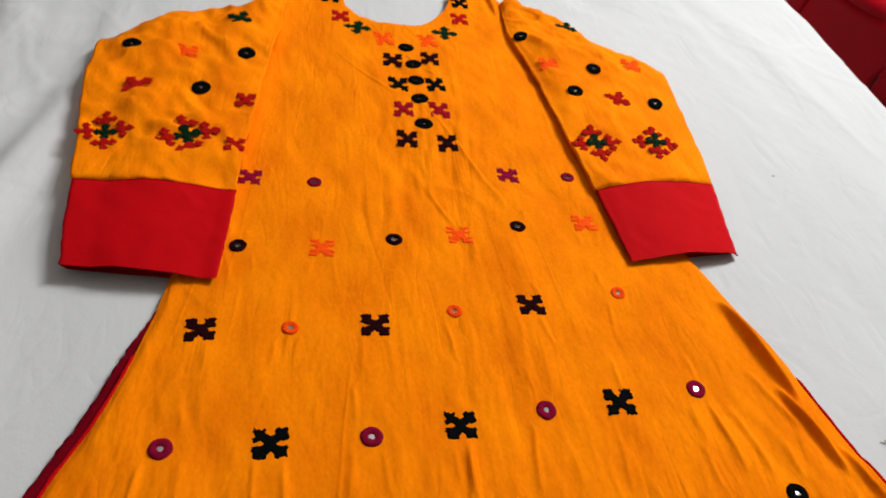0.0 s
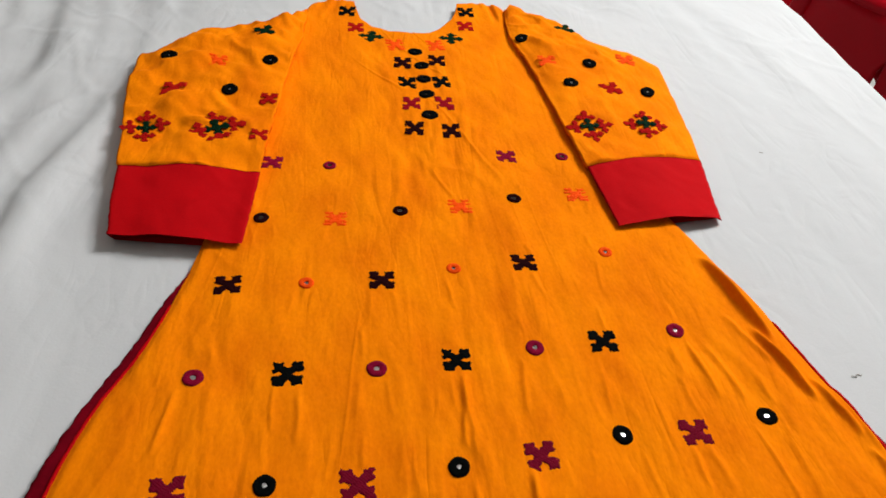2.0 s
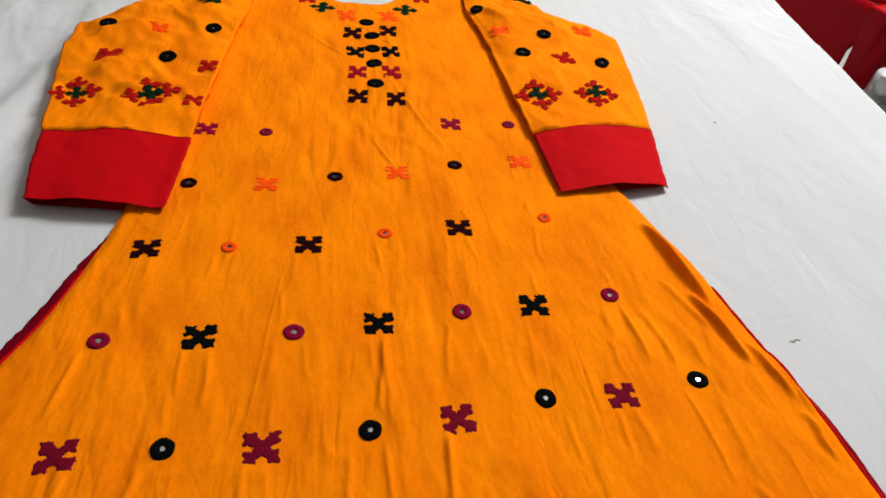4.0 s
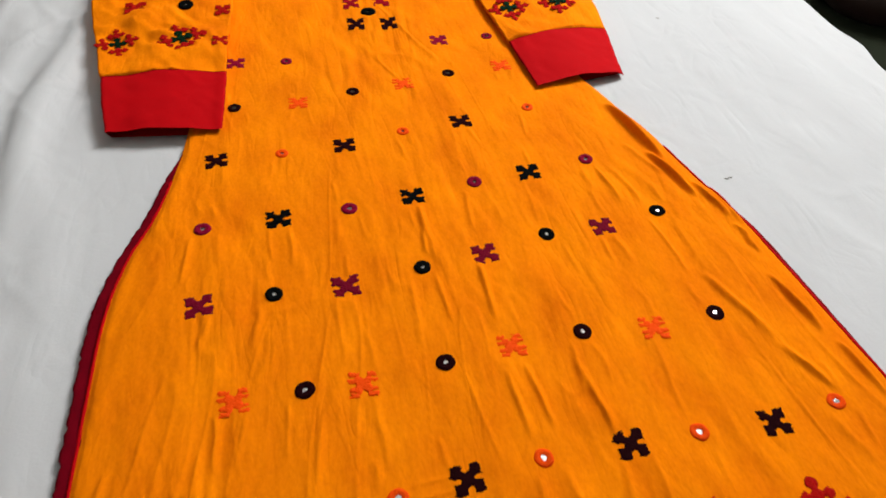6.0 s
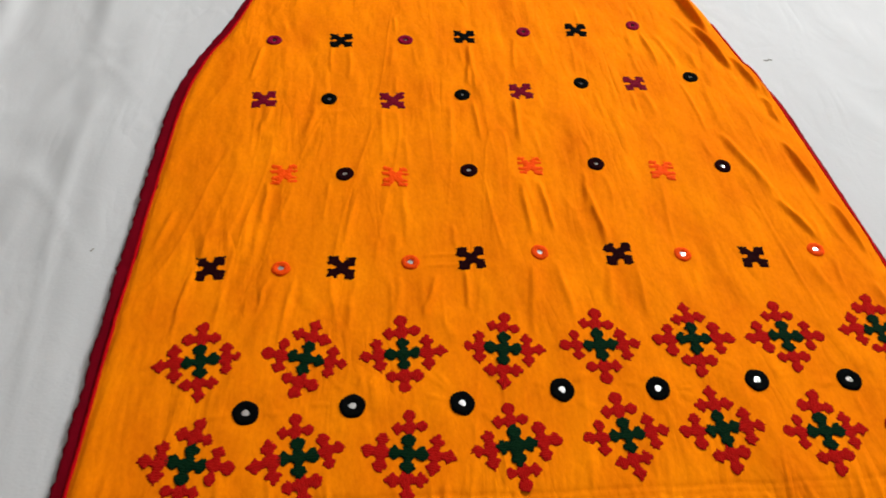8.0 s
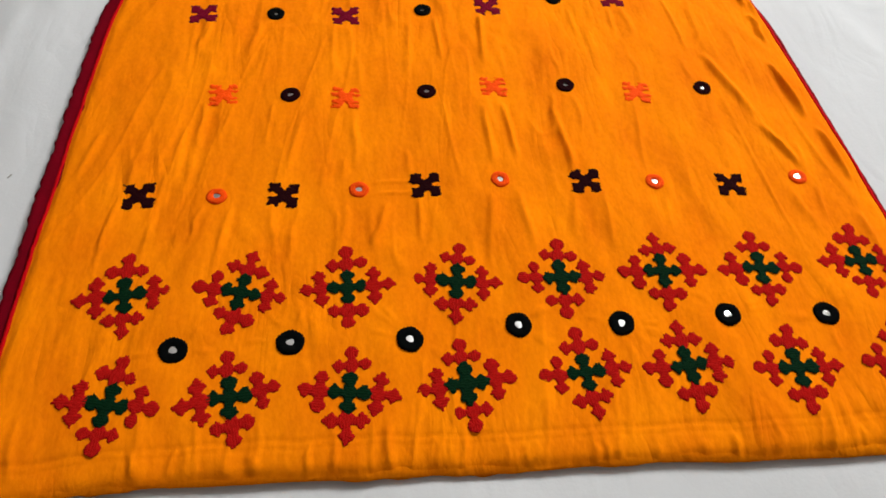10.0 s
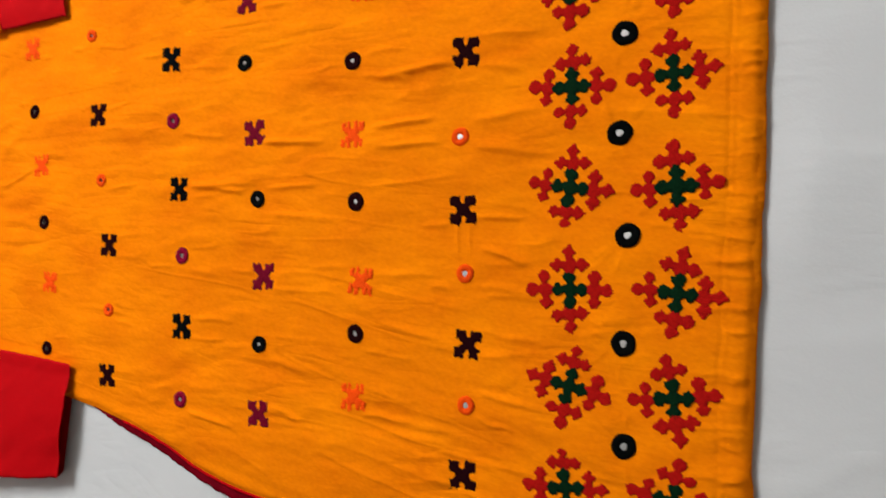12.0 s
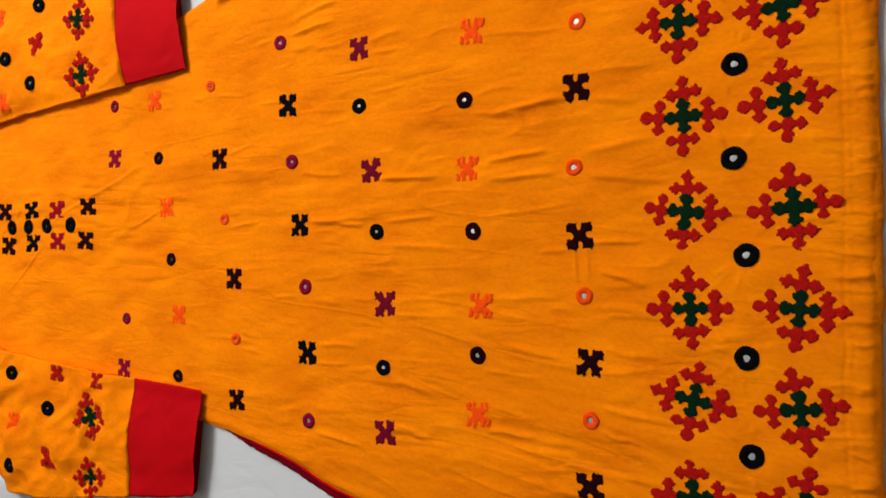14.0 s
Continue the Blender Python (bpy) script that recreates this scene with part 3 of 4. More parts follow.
def sleeve_mesh(name, outer, inner, n, mat, puff, rough, seed, nu=44, open_end=False, edge=0.7, folds=(), lift=0.0):
    """A flattened tube of cloth between two edges; also gives its upper side's points."""
    o, i = along(outer, n), along(inner, n)
    s = np.linspace(0, 1, n)
    for e, k in ((o, 0.3), (i, 0.8)):
        e[:, 0] += 0.3 * rough * vnoise(s * 14 + seed, s * 0 + k, seed) + 0.2 * rough * vnoise(s * 37 + seed, s * 0 + k, seed + 1)
    t = np.linspace(0, 1, nu)
    p = o[:, None, :] + (i - o)[:, None, :] * t[None, :, None]
    x, y = p[..., 0], p[..., 1]
    over = np.clip((0.20 - np.abs(x - 0.01)) / 0.02, 0, 1)
    ground = -0.0062 + over * 0.0072
    round_ = np.maximum(np.clip(4 * t * (1 - t), 0, 1) ** 0.36, edge * np.clip((t - 0.8) / 0.1, 0, 1))
    rise = np.ones(n) if open_end else np.clip((s - 0.40) / 0.3, 0, 1)
    round_ = np.maximum(round_[None], lift * np.clip((0.50 - t) / 0.3, 0, 1)[None] * rise[:, None])
    bumps = rough * (vnoise(x * 22 + seed, y * 18, seed) + 0.5 * vnoise(x * 50 + y * 20 + seed, y * 42, seed + 1))
    bumps += rough * 0.5 * np.clip(1 - np.abs(vnoise(x * 16 + y * 12, y * 14 - x * 9 + seed, seed + 2)) * 5, 0, 1)
    bumps += rough * 0.30 * vnoise(x * 95 + y * 30, y * 70, seed + 4)
    bumps *= 1 + 1.0 * np.clip((y - 0.90) / 0.10, 0, 1)
    # gathers that run in from the sleeve's head
    if name == "sleeve":
        bumps += (0.0032 if seed == 3 else 0.0008) * vnoise(s * 46 + seed, s * 0 + 0.5, seed + 3)[:, None] * np.clip(1 - t / 0.45, 0, 1)[None] * (np.clip(s / 0.05, 0, 1) * np.clip((0.72 - s) / 0.2, 0, 1))[:, None]
        # folds pressed in above the cuff
        bumps += rough * 0.9 * (np.exp(-((s - 0.90) / 0.06) ** 2))[:, None] * vnoise(x * 42 + y * 26, y * 34 - x * 12, seed + 5)
    for x0, y0, x1, y1, h, w in folds:
        dx, dy = x1 - x0, y1 - y0
        q = np.clip(((x - x0) * dx + (y - y0) * dy) / (dx * dx + dy * dy), 0, 1)
        bumps += h * np.exp(-((x - x0 - q * dx) ** 2 + (y - y0 - q * dy) ** 2) / (w * w)) * (0.3 + 0.7 * np.sin(math.pi * q))
    upper = np.maximum(p[..., 2] + puff * np.sin(math.pi * t)[None] + bumps, ground + 0.004)
    ztop = ground + 0.0012 + (upper - ground - 0.0012) * round_
    top = np.stack([x, y, ztop], -1)
    low = np.stack([x, y, np.minimum(ground + 0.0002, ztop - 0.0008)], -1)
    if open_end:
        low[..., 1] += 0.006 * (s ** 5)[:, None]
    ring = np.concatenate([top, low[:, -2:0:-1]], 1)
    m = ring.shape[1]
    faces = [(a * m + b, a * m + (b + 1) % m, (a + 1) * m + (b + 1) % m, (a + 1) * m + b) for a in range(n - 1) for b in range(m)]
    faces += [tuple(range(m))] + ([] if open_end else [tuple((n - 1) * m + b for b in range(m))])
    return mesh_of(name, ring.reshape(-1, 3), faces, mat), top.reshape(-1, 3)


L_OUT = [(-0.145, 1.048, 0.010), (-0.186, 1.012, 0.012), (-0.242, 1.002, 0.012), (-0.309, 0.962, 0.011), (-0.337, 0.907, 0.010), (-0.329, 0.828, 0.012), (-0.316, 0.750, 0.013), (-0.299, 0.664, 0.014)]
L_IN = [(-0.145, 1.049, 0.010), (-0.145, 0.993, 0.013), (-0.150, 0.935, 0.015), (-0.152, 0.880, 0.016), (-0.156, 0.827, 0.016), (-0.160, 0.770, 0.015), (-0.163, 0.726, 0.014), (-0.1635, 0.657, 0.012)]
R_OUT = [(0.156, 1.097, 0.012), (0.188, 1.070, 0.012), (0.224, 1.055, 0.012), (0.256, 0.988, 0.010), (0.309, 0.961, 0.007), (0.337, 0.926, 0.004), (0.327, 0.826, 0.003), (0.313, 0.704, 0.003)]
R_IN = [(0.140, 1.075, 0.010), (0.139, 1.035, 0.012), (0.136, 0.991, 0.014), (0.143, 0.947, 0.015), (0.151, 0.892, 0.016), (0.156, 0.845, 0.017), (0.163, 0.751, 0.018), (0.172, 0.678, 0.014)]
me, L_TOP = sleeve_mesh("sleeve", L_OUT, L_IN, 110, ORANGE, 0.004, 0.0042, 1, 64, lift=0.85,
                        folds=[(-0.290, 0.885, -0.260, 0.850, 0.009, 0.050), (-0.222, 0.800, -0.212, 0.740, -0.007, 0.018), (-0.232, 0.800, -0.205, 0.752, 0.0070, 0.008), (-0.255, 0.742, -0.205, 0.733, 0.0050, 0.006), (-0.186, 0.745, -0.168, 0.700, 0.0045, 0.005), (-0.200, 0.900, -0.178, 0.840, 0.0035, 0.007)])
sleeve_l = part("sleeve", me, kurta, "crumpled orange sleeve folded in over the front")
me, R_TOP = sleeve_mesh("sleeve", R_OUT, R_IN, 110, ORANGE, 0.003, 0.0034, 3, 64, edge=0.45,
                        folds=[(0.150, 0.985, 0.185, 0.930, 0.0045, 0.006), (0.160, 0.900, 0.200, 0.870, 0.0028, 0.006), (0.230, 0.960, 0.270, 0.880, 0.0030, 0.007), (0.215, 0.820, 0.225, 0.760, 0.0026, 0.006)])
sleeve_r = part("sleeve", me, kurta, "smooth orange sleeve folded in over the front")
me, _ = sleeve_mesh("cuff", [L_OUT[-1], (-0.292, 0.615, 0.013), (-0.284, 0.568, 0.008)], [L_IN[-1], (-0.1655, 0.600, 0.010), (-0.168, 0.556, 0.006)], 40, RED, 0.0025, 0.0014, 5, open_end=True, lift=0.85)
part("cuff", me, sleeve_l, "plain red cotton cuff")
me, _ = sleeve_mesh("cuff", [R_OUT[-1], (0.303, 0.650, 0.003), (0.2955, 0.602, 0.003)], [R_IN[-1], (0.176, 0.628, 0.012), (0.1805, 0.584, 0.007)], 40, RED, 0.0025, 0.0013, 2, open_end=True, edge=0.45)
part("cuff", me, sleeve_r, "plain red cotton cuff")

# ---- embroidery ----
def block(x, y, cx, cy, hx, hy, r):
    qx, qy = np.abs(x - cx) - hx + r, np.abs(y - cy) - hy + r
    return np.hypot(np.maximum(qx, 0), np.maximum(qy, 0)) + np.minimum(np.maximum(qx, qy), 0) - r


def cross_sdf(x, y, lobes, open_):
    """Four square lobes on short diagonal arms; lobes says how many of the four are there, open_ sets them apart."""
    d = np.hypot(x, y) - (0.23 if open_ else 0.17)
    if lobes == 3:
        d = np.minimum(d, np.hypot(x - 0.12, y + 0.12) - 0.13)
    for k, (sx, sy) in enumerate(((1, 1), (-1, 1), (-1, -1), (1, -1))):
        if k < lobes:
            u, v = x * sx, y * sy
            t = np.clip((u + v) / 2, 0, 0.30)
            d = np.minimum(d, np.hypot(u - t, v - t) - (0.13 if open_ else 0.15))
            if open_:
                d = np.minimum(d, block(u, v, 0.270, 0.270, 0.182, 0.182, 0.09))
            else:
                d = np.minimum(d, block(u, v, 0.295, 0.272, 0.175, 0.198, 0.03))
                d = np.minimum(d, np.minimum(np.hypot(u - 0.41, v - 0.40) - 0.075, np.hypot(u - 0.44, v - 0.17) - 0.055))
    return d


def cross_mesh(name, mat, seed, lobes=4, open_=False):
    """A raised stitched cross with square-ended arms, one unit wide."""
    r = np.random.RandomState(seed)
    n = 55
    g = np.linspace(-0.55, 0.55, n)
    x, y = np.meshgrid(g, g)
    wx, wy = x + 0.026 * vnoise(x * 4 + seed, y * 4, 1), y + 0.026 * vnoise(x * 4 + seed, y * 4, 2)
    d = cross_sdf(wx, wy, lobes, open_) + 0.026 * vnoise(x * 11 + seed, y * 11, 3) + 0.030 * vnoise(x * 26 + seed, y * 26, 5)
    if mat is T_CORAL:
        d = np.maximum(d + 0.034 * vnoise(x * 15 + seed, y * 15, 6), 0.026 - np.abs(np.abs(wy) - 0.27 + 0.05 * vnoise(x * 6, y * 6, 7)) - 0.35 * np.clip(0.30 - np.abs(wx), 0, 1))
    e = 1e-3
    gxx, gyy = (cross_sdf(wx + e, wy, lobes, open_) - cross_sdf(wx - e, wy, lobes, open_)) / (2 * e), (cross_sdf(wx, wy + e, lobes, open_) - cross_sdf(wx, wy - e, lobes, open_)) / (2 * e)
    cell = (d[:-1, :-1] + d[1:, :-1] + d[:-1, 1:] + d[1:, 1:]) / 4 < 0.0
    pull = np.clip(d, 0, 0.03)
    px, py = x - pull * gxx, y - pull * gyy
    ripple = 0.007 * np.sin((x + y) * 60) * np.sign(x * y)
    z = 0.034 * np.sqrt(np.clip(-d / 0.08, 0, 1)) + ripple * (d < -0.02) - 0.012
    idx, verts, faces = {}, [], []
    for j in range(n - 1):
        for i in range(n - 1):
            if cell[j, i]:
                f = []
                for a, b in ((j, i), (j, i + 1), (j + 1, i + 1), (j + 1, i)):
                    if (a, b) not in idx:
                        idx[(a, b)] = len(verts)
                        verts.append((px[a, b] + r.uniform(-1, 1) * 0.004, py[a, b] + r.uniform(-1, 1) * 0.004, z[a, b]))
                    f.append(idx[(a, b)])
                faces.append(tuple(f))
    return mesh_of(name, verts, faces, mat)


def ring_mesh(name, mat, hole, seed):
    """A ring of close stitches round a mirror, one unit in radius."""
    seg, verts, faces = 44, [], []
    prof = [(1.0, -0.05), (0.97, 0.07), (0.85, 0.15), (0.66, 0.17), (hole + 0.10, 0.13), (hole, 0.05), (hole - 0.03, -0.04)]
    r = np.random.RandomState(seed)
    for j in range(seg):
        a = 2 * math.pi * j / seg
        k = 1 + 0.025 * (-1) ** j + 0.03 * math.sin(2 * a + seed) + 0.02 * math.sin(5 * a + seed * 2) + r.uniform(-0.012, 0.012)
        kh = 1 + 0.10 * math.sin(a * 2 + seed) + 0.08 * math.sin(3 * a + seed)
        for i, (q, z) in enumerate(prof):
            f = k if i < 4 else kh
            verts.append((q * f * math.cos(a), q * f * math.sin(a), z * (1 + 0.12 * (-1) ** j)))
    n = len(prof)
    faces = [(j * n + i, (j + 1) % seg * n + i, (j + 1) % seg * n + i + 1, j * n + i + 1) for j in range(seg) for i in range(n - 1)]
    return mesh_of(name, verts, faces, mat)


def disc_mesh(name, mat, radius):
    verts = [(0, 0, 0.012)] + [(radius * math.cos(2 * math.pi * k / 20), radius * math.sin(2 * math.pi * k / 20), 0.0) for k in range(20)]
    return mesh_of(name, verts, [(0, 1 + k, 1 + (k + 1) % 20) for k in range(20)], mat, False)


BODY = np.c_[GX.ravel(), GY.ravel(), GZ.ravel()]


def seat(cloud, x, y, spread=0.010):
    """Height and tilt of the cloth under a piece of embroidery."""
    d = (cloud[:, 0] - x) ** 2 + (cloud[:, 1] - y) ** 2
    near = cloud[d < spread ** 2]
    if len(near) < 8:
        near = cloud[np.argsort(d)[:12]]
    a = np.c_[near[:, 0] - x, near[:, 1] - y, np.ones(len(near))]
    sx, sy, z = np.linalg.lstsq(a, near[:, 2], rcond=None)[0]
    if cloud is not BODY:
        return z + 0.0010, Vector((-0.3 * sx, -0.3 * sy - 0.14, 1)).normalized()
    return z, Vector((-0.6 * sx, -0.6 * sy, 1)).normalized()


MESHES = {}


def stitched(name, mat, parent, cloud, x, y, size, turn, label, lobes=4, open_=False, tall=1.0):
    key = (mat.name, lobes, open_, RNG.randint(4))
    if key not in MESHES:
        MESHES[key] = cross_mesh(name, mat, len(MESHES) + 3, lobes, open_)
    z, nrm = seat(cloud, x, y, size * 0.45)
    ob = part(name, MESHES[key], parent, label)
    q = Vector((0, 0, 1)).rotation_difference(nrm).to_matrix().to_4x4()
    ob.matrix_local = Matrix.Translation((x, y, z + 0.0003)) @ q @ Matrix.Diagonal((1, tall, 1, 1)) @ Matrix.Rotation(math.radians(turn), 4, "Z") @ Matrix.Diagonal((size, size, size, 1))
    return ob


def cross(mat, x, y, parent=None, cloud=None, size=0.0226, turn=0.0, label="", lobes=4, open_=False, tall=1.0):
    return stitched("cross_motif", mat, parent or kurta, BODY if cloud is None else cloud, x, y, size * RNG.uniform(0.96, 1.05), turn + RNG.uniform(-5, 5), label, lobes, open_, tall)


def ring(mat, x, y, parent=None, cloud=None, radius=0.0078, hole=0.34, label="", open_=True):
    key = (mat.name, hole, RNG.randint(3))
    if key not in MESHES:
        MESHES[key] = ring_mesh("mirror_ring", mat, hole, len(MESHES))
    if hole not in MESHES:
        MESHES[hole] = disc_mesh("mirror", MIRROR, hole * 1.15)
    z, nrm = seat(BODY if cloud is None else cloud, x, y, radius)
    nrm = (nrm + Vector((RNG.uniform(-0.05, 0.05), RNG.uniform(-0.05, 0.05), 0))).normalized()
    ob = part("mirror_ring", MESHES[key], parent or kurta, label)
    q = Vector((0, 0, 1)).rotation_difference(nrm).to_matrix().to_4x4()
    ob.matrix_local = Matrix.Translation((x, y, z + 0.0003)) @ q @ Matrix.Rotation(RNG.uniform(0, 6.28), 4, "Z") @ Matrix.Diagonal((radius, radius, radius, 1))
    disc = part("mirror", MESHES[hole], ob, "small round mirror")
    disc.location = (0, 0, 0.035)
    return ob


def diamond(x, y, size=0.062, parent=None, cloud=None, turn=0.0, squash=1.0):
    """Four red crosses round a dark green one."""
    step, one = size * 0.280, size * 0.356
    heart = cross(T_GREEN, x, y, parent, cloud, one * 1.02, turn + 45, "dark green stitched cross", open_=True)
    heart.location.z += 0.0005
    for k in range(4):
        a = math.radians(turn + 90 * k)
        px, py = x + step * math.cos(a), y + step * squash * math.sin(a)
        cross(T_RED, px, py, parent, cloud, one * RNG.uniform(0.98, 1.06), turn + 90 * k + 225 + RNG.uniform(-7, 7), "red stitched cross", 3, True)
    return heart


def alternate(row, first_cross, cmat, rmat, clabel, rlabel, radius=0.0078, hole=0.34):
    for k, (x, y) in enumerate(row):
        if (k % 2 == 0) == first_cross:
            cross(cmat, x, y, label=clabel)
        else:
            ring(rmat, x, y, radius=radius, hole=hole, label=rlabel)


alternate(ROW_B, False, T_CORAL, T_BROWN, "coral stitched cross", "dark brown stitched ring", 0.0072)
alternate(ROW_C, True, T_BROWN, T_CORAL, "dark brown stitched cross", "coral stitched ring", 0.0064, 0.26)
alternate(ROW_D, False, T_BLACK, T_PURPLE, "black stitched cross", "purple stitched ring", 0.0076, 0.26)
alternate(ROW_E, True, T_MAROON, T_BLACK, "maroon stitched cross", "black stitched ring", 0.0076, 0.22)
alternate(ROW_F, True, T_CORAL, T_BROWN, "coral stitched cross", "black stitched ring", 0.0076, 0.24)
alternate(ROW_G, True, T_BROWN, T_CORAL, "dark brown stitched cross", "coral stitched ring", 0.0070, 0.30)
for k, (x, y) in enumerate(ROW_A):
    if k in (0, 2):
        cross(T_PURPLE, x, y, label="purple stitched cross")
    else:
        ring(T_PURPLE, x, y, radius=0.0068, label="purple stitched ring")
for (x, y), lean in zip(ROW_H + ROW_K, (6, -9, 3, -5, 0, 0, 1, 0, -6, 11, -4, 8, 6, 4, 1, 0)):
    diamond(x, y, turn=lean)
for x, y in ROW_M:
    ring(T_BLACK, x, y, radius=0.0087, hole=0.27, label="black stitched ring")
for x, y in YOKE_RINGS:
    ring(T_BLACK, x, y, radius=0.0094, hole=0.16, label="black stitched ring")
for k in range(4):
    for row in (YOKE_LEFT, YOKE_RIGHT):
        m = (T_BROWN, T_BLACK, T_WINE, T_BROWN)[k]
        cross(m, *row[k], size=0.0228, tall=1.35)
for k in range(4):
    for row in (NECK_LEFT, NECK_RIGHT):
        m = (T_BLACK, T_RED, T_GREEN, T_CORAL)[k]
        cross(m, *row[k], size=0.0235, turn=(0, 0, 40, 10)[k], tall=1.4)

# sleeves
for x, y in ((-0.296, 0.884), (-0.177, 0.881), (-0.2144, 0.808)):
    ring(T_BLACK, x, y, sleeve_l, L_TOP, 0.0094, 0.16, "black stitched ring")
cross(T_GREEN, -0.192, 0.954, sleeve_l, L_TOP, 0.024, 30, "dark green stitched cross")
cross(T_CORAL, -0.238, 0.873, sleeve_l, L_TOP, 0.024, 0, "coral stitched cross")
cross(T_RED, -0.2734, 0.802, sleeve_l, L_TOP, 0.026, 0, "red stitched cross")
cross(T_RED, -0.170, 0.795, sleeve_l, L_TOP, 0.020, 0, "red stitched cross")
diamond(-0.2885, 0.732, 0.051, sleeve_l, L_TOP, 10, 1.15)
diamond(-0.2155, 0.726, 0.060, sleeve_l, L_TOP, 20, 1.15)
cross(T_RED, -0.171, 0.715, sleeve_l, L_TOP, 0.018, 0, "red stitched cross")
for x, y in ((0.150, 0.972), (0.227, 0.899), (0.190, 0.844), (0.290, 0.842)):
    ring(T_BLACK, x, y, sleeve_r, R_TOP, 0.0090, 0.20, "black stitched ring")
cross(T_GREEN, 0.216, 1.001, sleeve_r, R_TOP, 0.024, 30, "dark green stitched cross")
cross(T_CORAL, 0.171, 0.903, sleeve_r, R_TOP, 0.024, 0, "coral stitched cross")
cross(T_CORAL, 0.283, 0.922, sleeve_r, R_TOP, 0.024, 0, "coral stitched cross")
cross(T_RED, 0.238, 0.833, sleeve_r, R_TOP, 0.024, 20, "red stitched cross")
diamond(0.191, 0.750, 0.056, sleeve_r, R_TOP, 5)
diamond(0.258, 0.754, 0.054, sleeve_r, R_TOP, -5)

# ---- things beside the bed ----
TT = Z0 - 0.200  # side table's top
table = tagged(new("side_table"), "low side table covered with a dark green cloth beside the bed", "table")
part("tabletop", box_mesh("tabletop", (0.68, 0.42, TT - 0.03), (1.32, 1.155, TT), TABLECLOTH, 0.006), table)
for lx in (0.73, 1.27):
    for ly in (0.47, 1.06):
        part("leg", box_mesh("leg", (lx - 0.025, ly - 0.025, 0), (lx + 0.025, ly + 0.025, TT - 0.03), WOOD, 0.004), table)


def squared(me, hx, hy, power=5.0):
    """Turns a round turned shape into one with a rounded oblong plan."""
    for v in me.vertices:
        r = math.hypot(v.co.x, v.co.y)
        if r > 1e-6:
            c, q = v.co.x / r, v.co.y / r
            k = (abs(c) ** power + abs(q) ** power) ** (-1 / power)
            v.co.x, v.co.y = c * k * r * hx, q * k * r * hy
    me.update()
    return me


SEAT = 0.480  # stool's height


def stool_panel():
    """A curved tongue that hangs under one side of the seat, with a slot beside each leg."""
    nu, nv, verts = 25, 18, []
    for b in range(nv):
        q = b / (nv - 1)
        for a in range(nu):
            u = 2 * a / (nu - 1) - 1
            half = 0.118 + 0.020 * q - 0.022 * max(0.0, min(1.0, (q - 0.22) / 0.12))
            verts.append((-0.132 - 0.045 * q - 0.010 * (1 - u * u), half * u, SEAT - 0.030 - (0.30 - 0.05 * u * u) * q))
    return mesh_of("side_panel", verts, grid_faces(nu, nv), RED_PLASTIC)


def stool_leg():
    bm = bmesh.new()
    bmesh.ops.create_cube(bm, size=1)
    for v in bm.verts:
        low = v.co.z < 0
        c, w = (0.152, 0.030) if low else (0.128, 0.044)
        v.co = Vector((-c + v.co.x * w, -c + v.co.y * w, 0.0 if low else SEAT - 0.028))
    bmesh.ops.bevel(bm, geom=bm.edges[:], offset=0.007, segments=3, affect="EDGES", profile=0.5)
    return bm_mesh("leg", bm, RED_PLASTIC)


stool = tagged(new("stool"), "glossy red moulded plastic stool standing on the floor beside the bed", "stool", "red stools beside the bed")
stool.matrix_basis = pose(1.018, 1.352, 0.0, 0, 0, 15)
part("seat", squared(lathe("seat", [(0.0, SEAT - 0.004), (0.70, SEAT - 0.004), (0.84, SEAT), (0.90, SEAT - 0.002), (1.0, SEAT - 0.018), (1.01, SEAT - 0.030), (0.97, SEAT - 0.034), (0.0, SEAT - 0.030)], RED_PLASTIC, 96), 0.146, 0.146, 2.5), stool)
PANEL, LEG = stool_panel(), stool_leg()
for k in range(4):
    for name, me in (("side_panel", PANEL), ("leg", LEG)):
        ob = part(name, me, stool)
        ob.matrix_local = Matrix.Rotation(math.radians(90 * k), 4, "Z")
        if name == "side_panel":
            mod = ob.modifiers.new("thick", "SOLIDIFY")
            mod.thickness, mod.offset = 0.004, 0
copy_thing(stool, pose(0.960, 1.800, 0.0, 0, 0, 20))

def ladle_mesh(name, half, mat, z0, z1):
    """A flat tapered piece of metal along x, thickest in its middle; half gives its half width."""
    n, m, verts = 30, 7, []
    for k in range(n):
        q = k / (n - 1)
        for a in range(m):
            u = 2 * a / (m - 1) - 1
            verts.append((q, half(q) * u, z0 + (z1 - z0) * q + 0.004 * u * u))
    return mesh_of(name, verts, grid_faces(m, n), mat)


spatula = tagged(new("spatula"), "dark metal cooking spatula lying across the red stool", "spatula")
spatula.matrix_basis = pose(0.905, 1.415, SEAT + 0.003, 0, 0, -33)
blade = ladle_mesh("blade", lambda q: 0.021 * math.sin(math.pi * min(1, 0.12 + 0.80 * q)) ** 0.6 + 0.004, DARK_METAL, 0.001, 0.006)
handle = ladle_mesh("handle", lambda q: 0.0055, DARK_METAL, 0.006, 0.012)
for name, me, at, size in (("blade", blade, 0.0, 0.11), ("handle", handle, 0.107, 0.22)):
    ob = part(name, me, spatula)
    ob.matrix_local = Matrix.Translation((at, 0, 0)) @ Matrix.Diagonal((size, 1, 1, 1))
    mod = ob.modifiers.new("thick", "SOLIDIFY")
    mod.thickness, mod.offset = 0.0022, 0

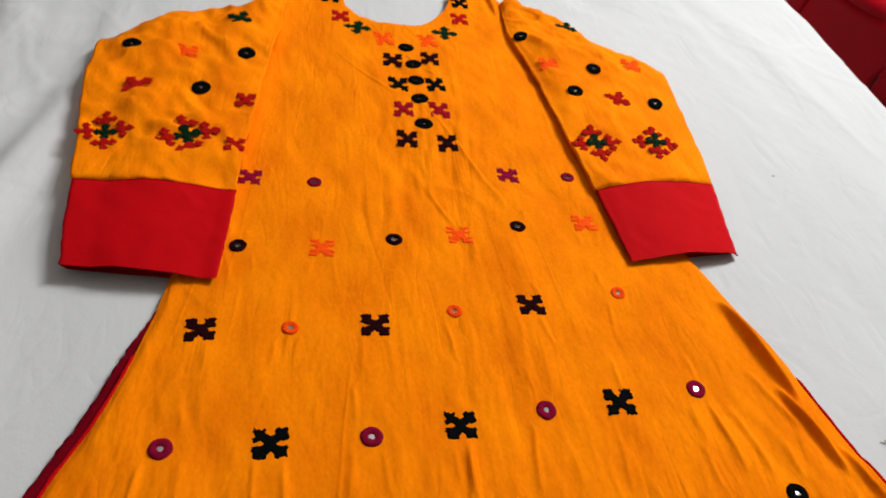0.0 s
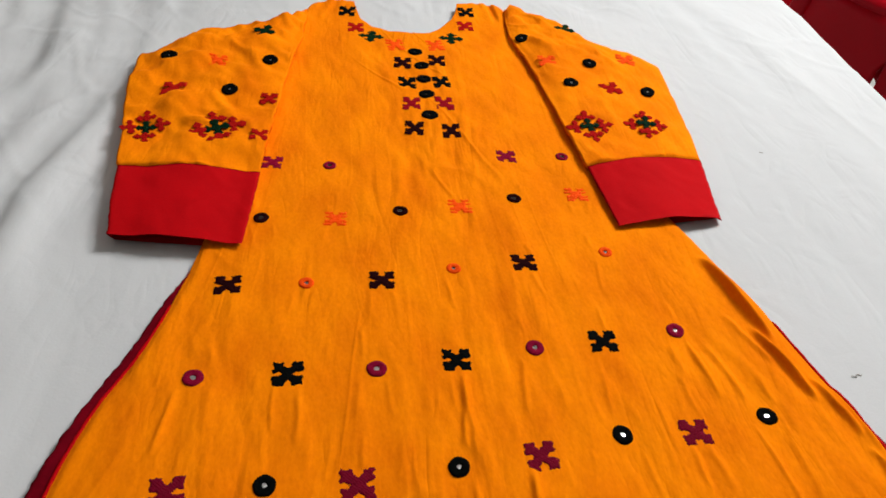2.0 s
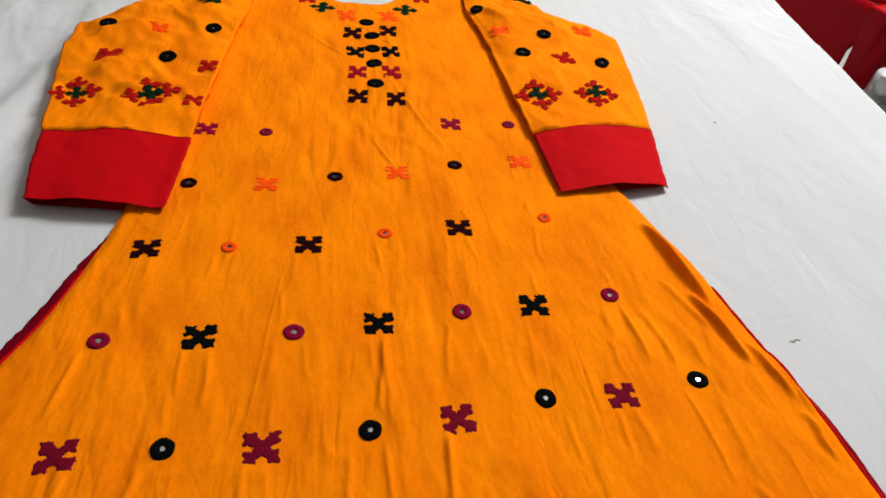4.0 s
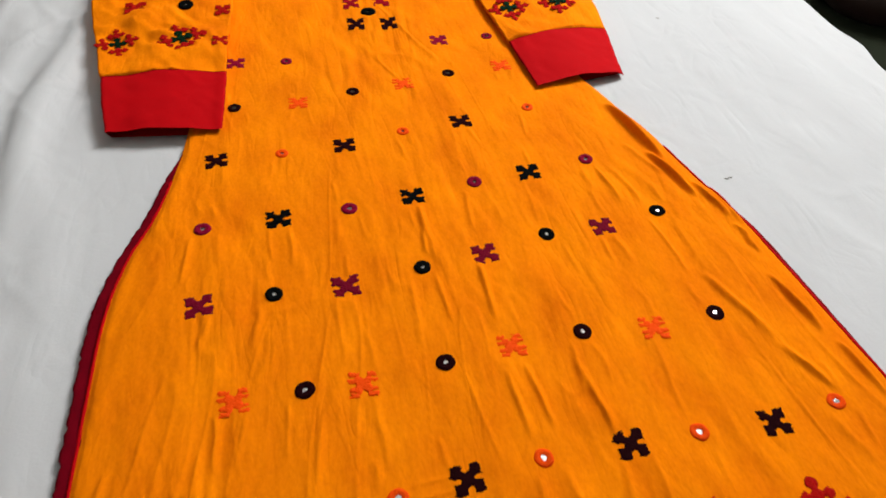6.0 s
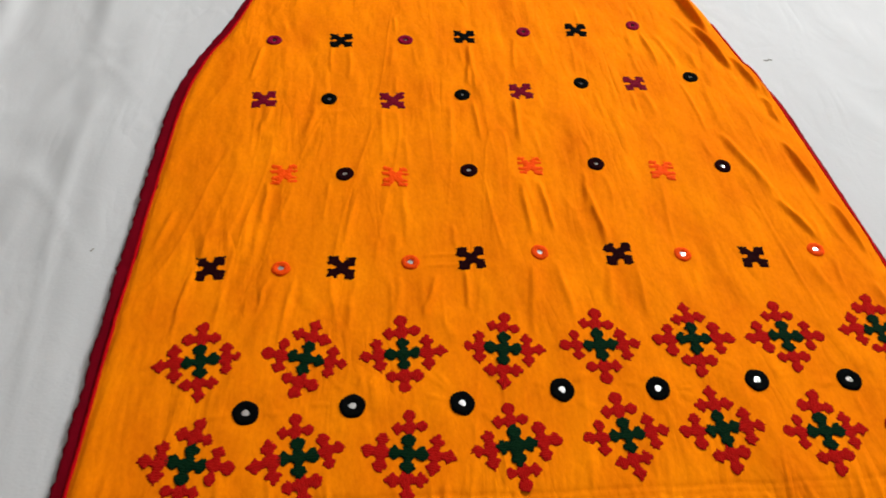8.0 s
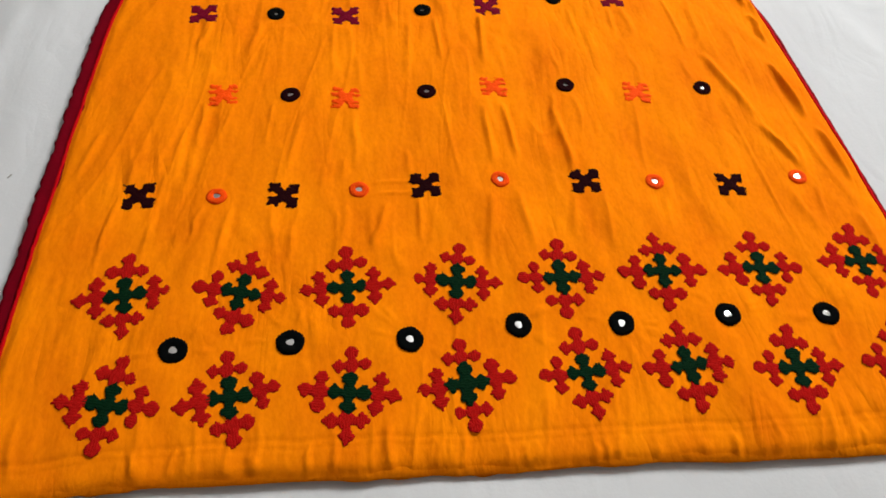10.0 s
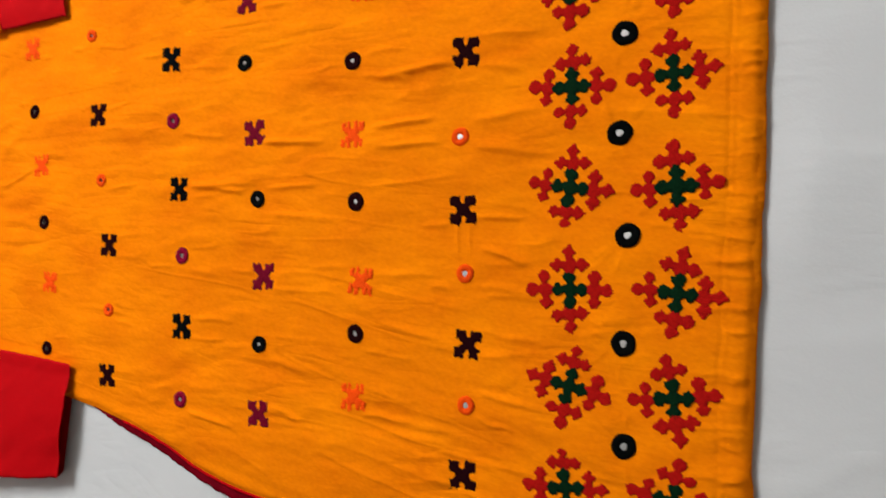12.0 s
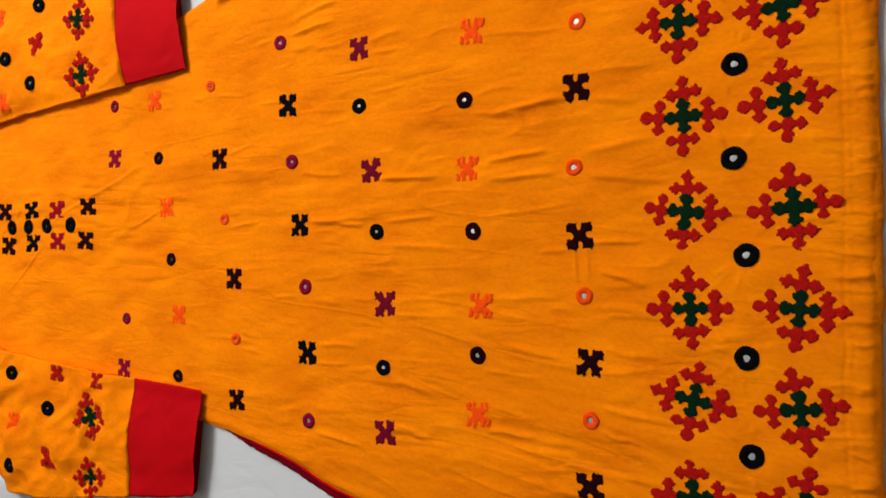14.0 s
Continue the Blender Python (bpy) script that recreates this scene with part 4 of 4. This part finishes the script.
tub = tagged(new("plastic_tub"), "small translucent white plastic tub standing upside down on dark cloth", "tub")
tub.location = (0.942, 1.128, TT)
part("body", lathe("body", [(0.0, 0.062), (0.021, 0.062), (0.024, 0.058), (0.028, 0.010), (0.026, 0.010), (0.022, 0.056), (0.0, 0.059)], MILKY, 48), tub)
part("flange", lathe("flange", [(0.027, 0.011), (0.030, 0.010), (0.031, 0.007), (0.031, 0.002), (0.030, 0.0), (0.027, 0.001), (0.027, 0.011)], MILKY, 48), tub)

bowl = tagged(new("bowl"), "dark brown round bowl under a clear lid with a pale rim", "bowl")
bowl.location = (1.060, 1.052, TT)
part("body", lathe("body", [(0.0, 0.0), (0.088, 0.0), (0.100, 0.008), (0.110, 0.040), (0.112, 0.085), (0.108, 0.085), (0.105, 0.040), (0.093, 0.012), (0.0, 0.009)], DARK_METAL, 64), bowl)
part("rim", lathe("rim", [(0.107, 0.084), (0.108, 0.089), (0.112, 0.090), (0.1155, 0.087), (0.113, 0.083), (0.107, 0.084)], MILKY, 64), bowl, "pale translucent rim")
part("lid", lathe("lid", [(0.1085, 0.0885), (0.098, 0.104), (0.070, 0.116), (0.030, 0.121), (0.0, 0.122), (0.0, 0.1205), (0.030, 0.1195), (0.070, 0.1145), (0.097, 0.1028), (0.107, 0.088)], LID, 64), bowl, "clear domed lid")


def heap(name, cx, cy, z, rx, ry, h, mat, label, category, seed):
    """A small crumpled heap of cloth."""
    n, m = 26, 40
    verts, faces = [], []
    for i in range(n):
        q = i / (n - 1)
        for j in range(m):
            a = 2 * math.pi * j / m
            k = 1 + 0.14 * math.sin(3 * a + seed) + 0.08 * math.sin(5 * a + 2 * seed)
            wob = float(vnoise(np.array(q * 5 + math.cos(a) * 2 + seed), np.array(math.sin(a) * 3 + seed), seed))
            verts.append((rx * q * k * math.cos(a), ry * q * k * math.sin(a), h * (1 - q * q) * (1 + 0.35 * wob)))
    for i in range(n - 1):
        for j in range(m):
            faces.append((i * m + j, i * m + (j + 1) % m, (i + 1) * m + (j + 1) % m, (i + 1) * m + j))
    ob = tagged(new(name, mesh_of(name, verts, faces, mat)), label, category)
    ob.location = (cx, cy, z)
    return ob


heap("folded_cloth", 1.063, 1.055, TT + 0.011, 0.074, 0.070, 0.075, PINK, "crumpled pink cloth lying in the dark bowl", "cloth", 3)



# ---- lint on the sheet ----
def lint(x, y, length, turn):
    pts = [(length * (k / 7 - 0.5), 0.12 * length * math.sin(k * 1.7 + turn), 0.0005 + 0.0003 * math.sin(k)) for k in range(8)]
    ob = tagged(new("lint_speck", tube("lint_speck", pts, 0.0005, LINT, 6, 0.3)), "small grey lint fibre on the white sheet", "lint", "lint on the sheet")
    ob.location = (x, y, Z0 - 0.0075 + float(sheet_height(np.array(x), np.array(y))))
    ob.rotation_euler = (0, 0, turn)


lint(0.334, 0.411, 0.011, 0.3)
lint(-0.298, 0.158, 0.004, 1.2)
lint(0.398, 0.733, 0.004, 0.1)

# ---- the lamp fixture on the wall ----
batten = tagged(new("tube_light"), "long white tube light fixed high on the wall", "tube light")
part("batten", box_mesh("batten", (1.565, 1.01, 2.13), (1.62, 2.31, 2.20), WHITE_PLASTIC, 0.006), batten)
for yy in (1.04, 2.28):
    part("lamp_holder", box_mesh("lamp_holder", (1.515, yy - 0.02, 2.14), (1.565, yy + 0.02, 2.19), WHITE_PLASTIC, 0.006), batten)
part("tube", tube("tube", [(1.535, 1.05 + 0.122 * k, 2.165) for k in range(11)], 0.014, GLOW, 14), batten, "glowing white glass tube")
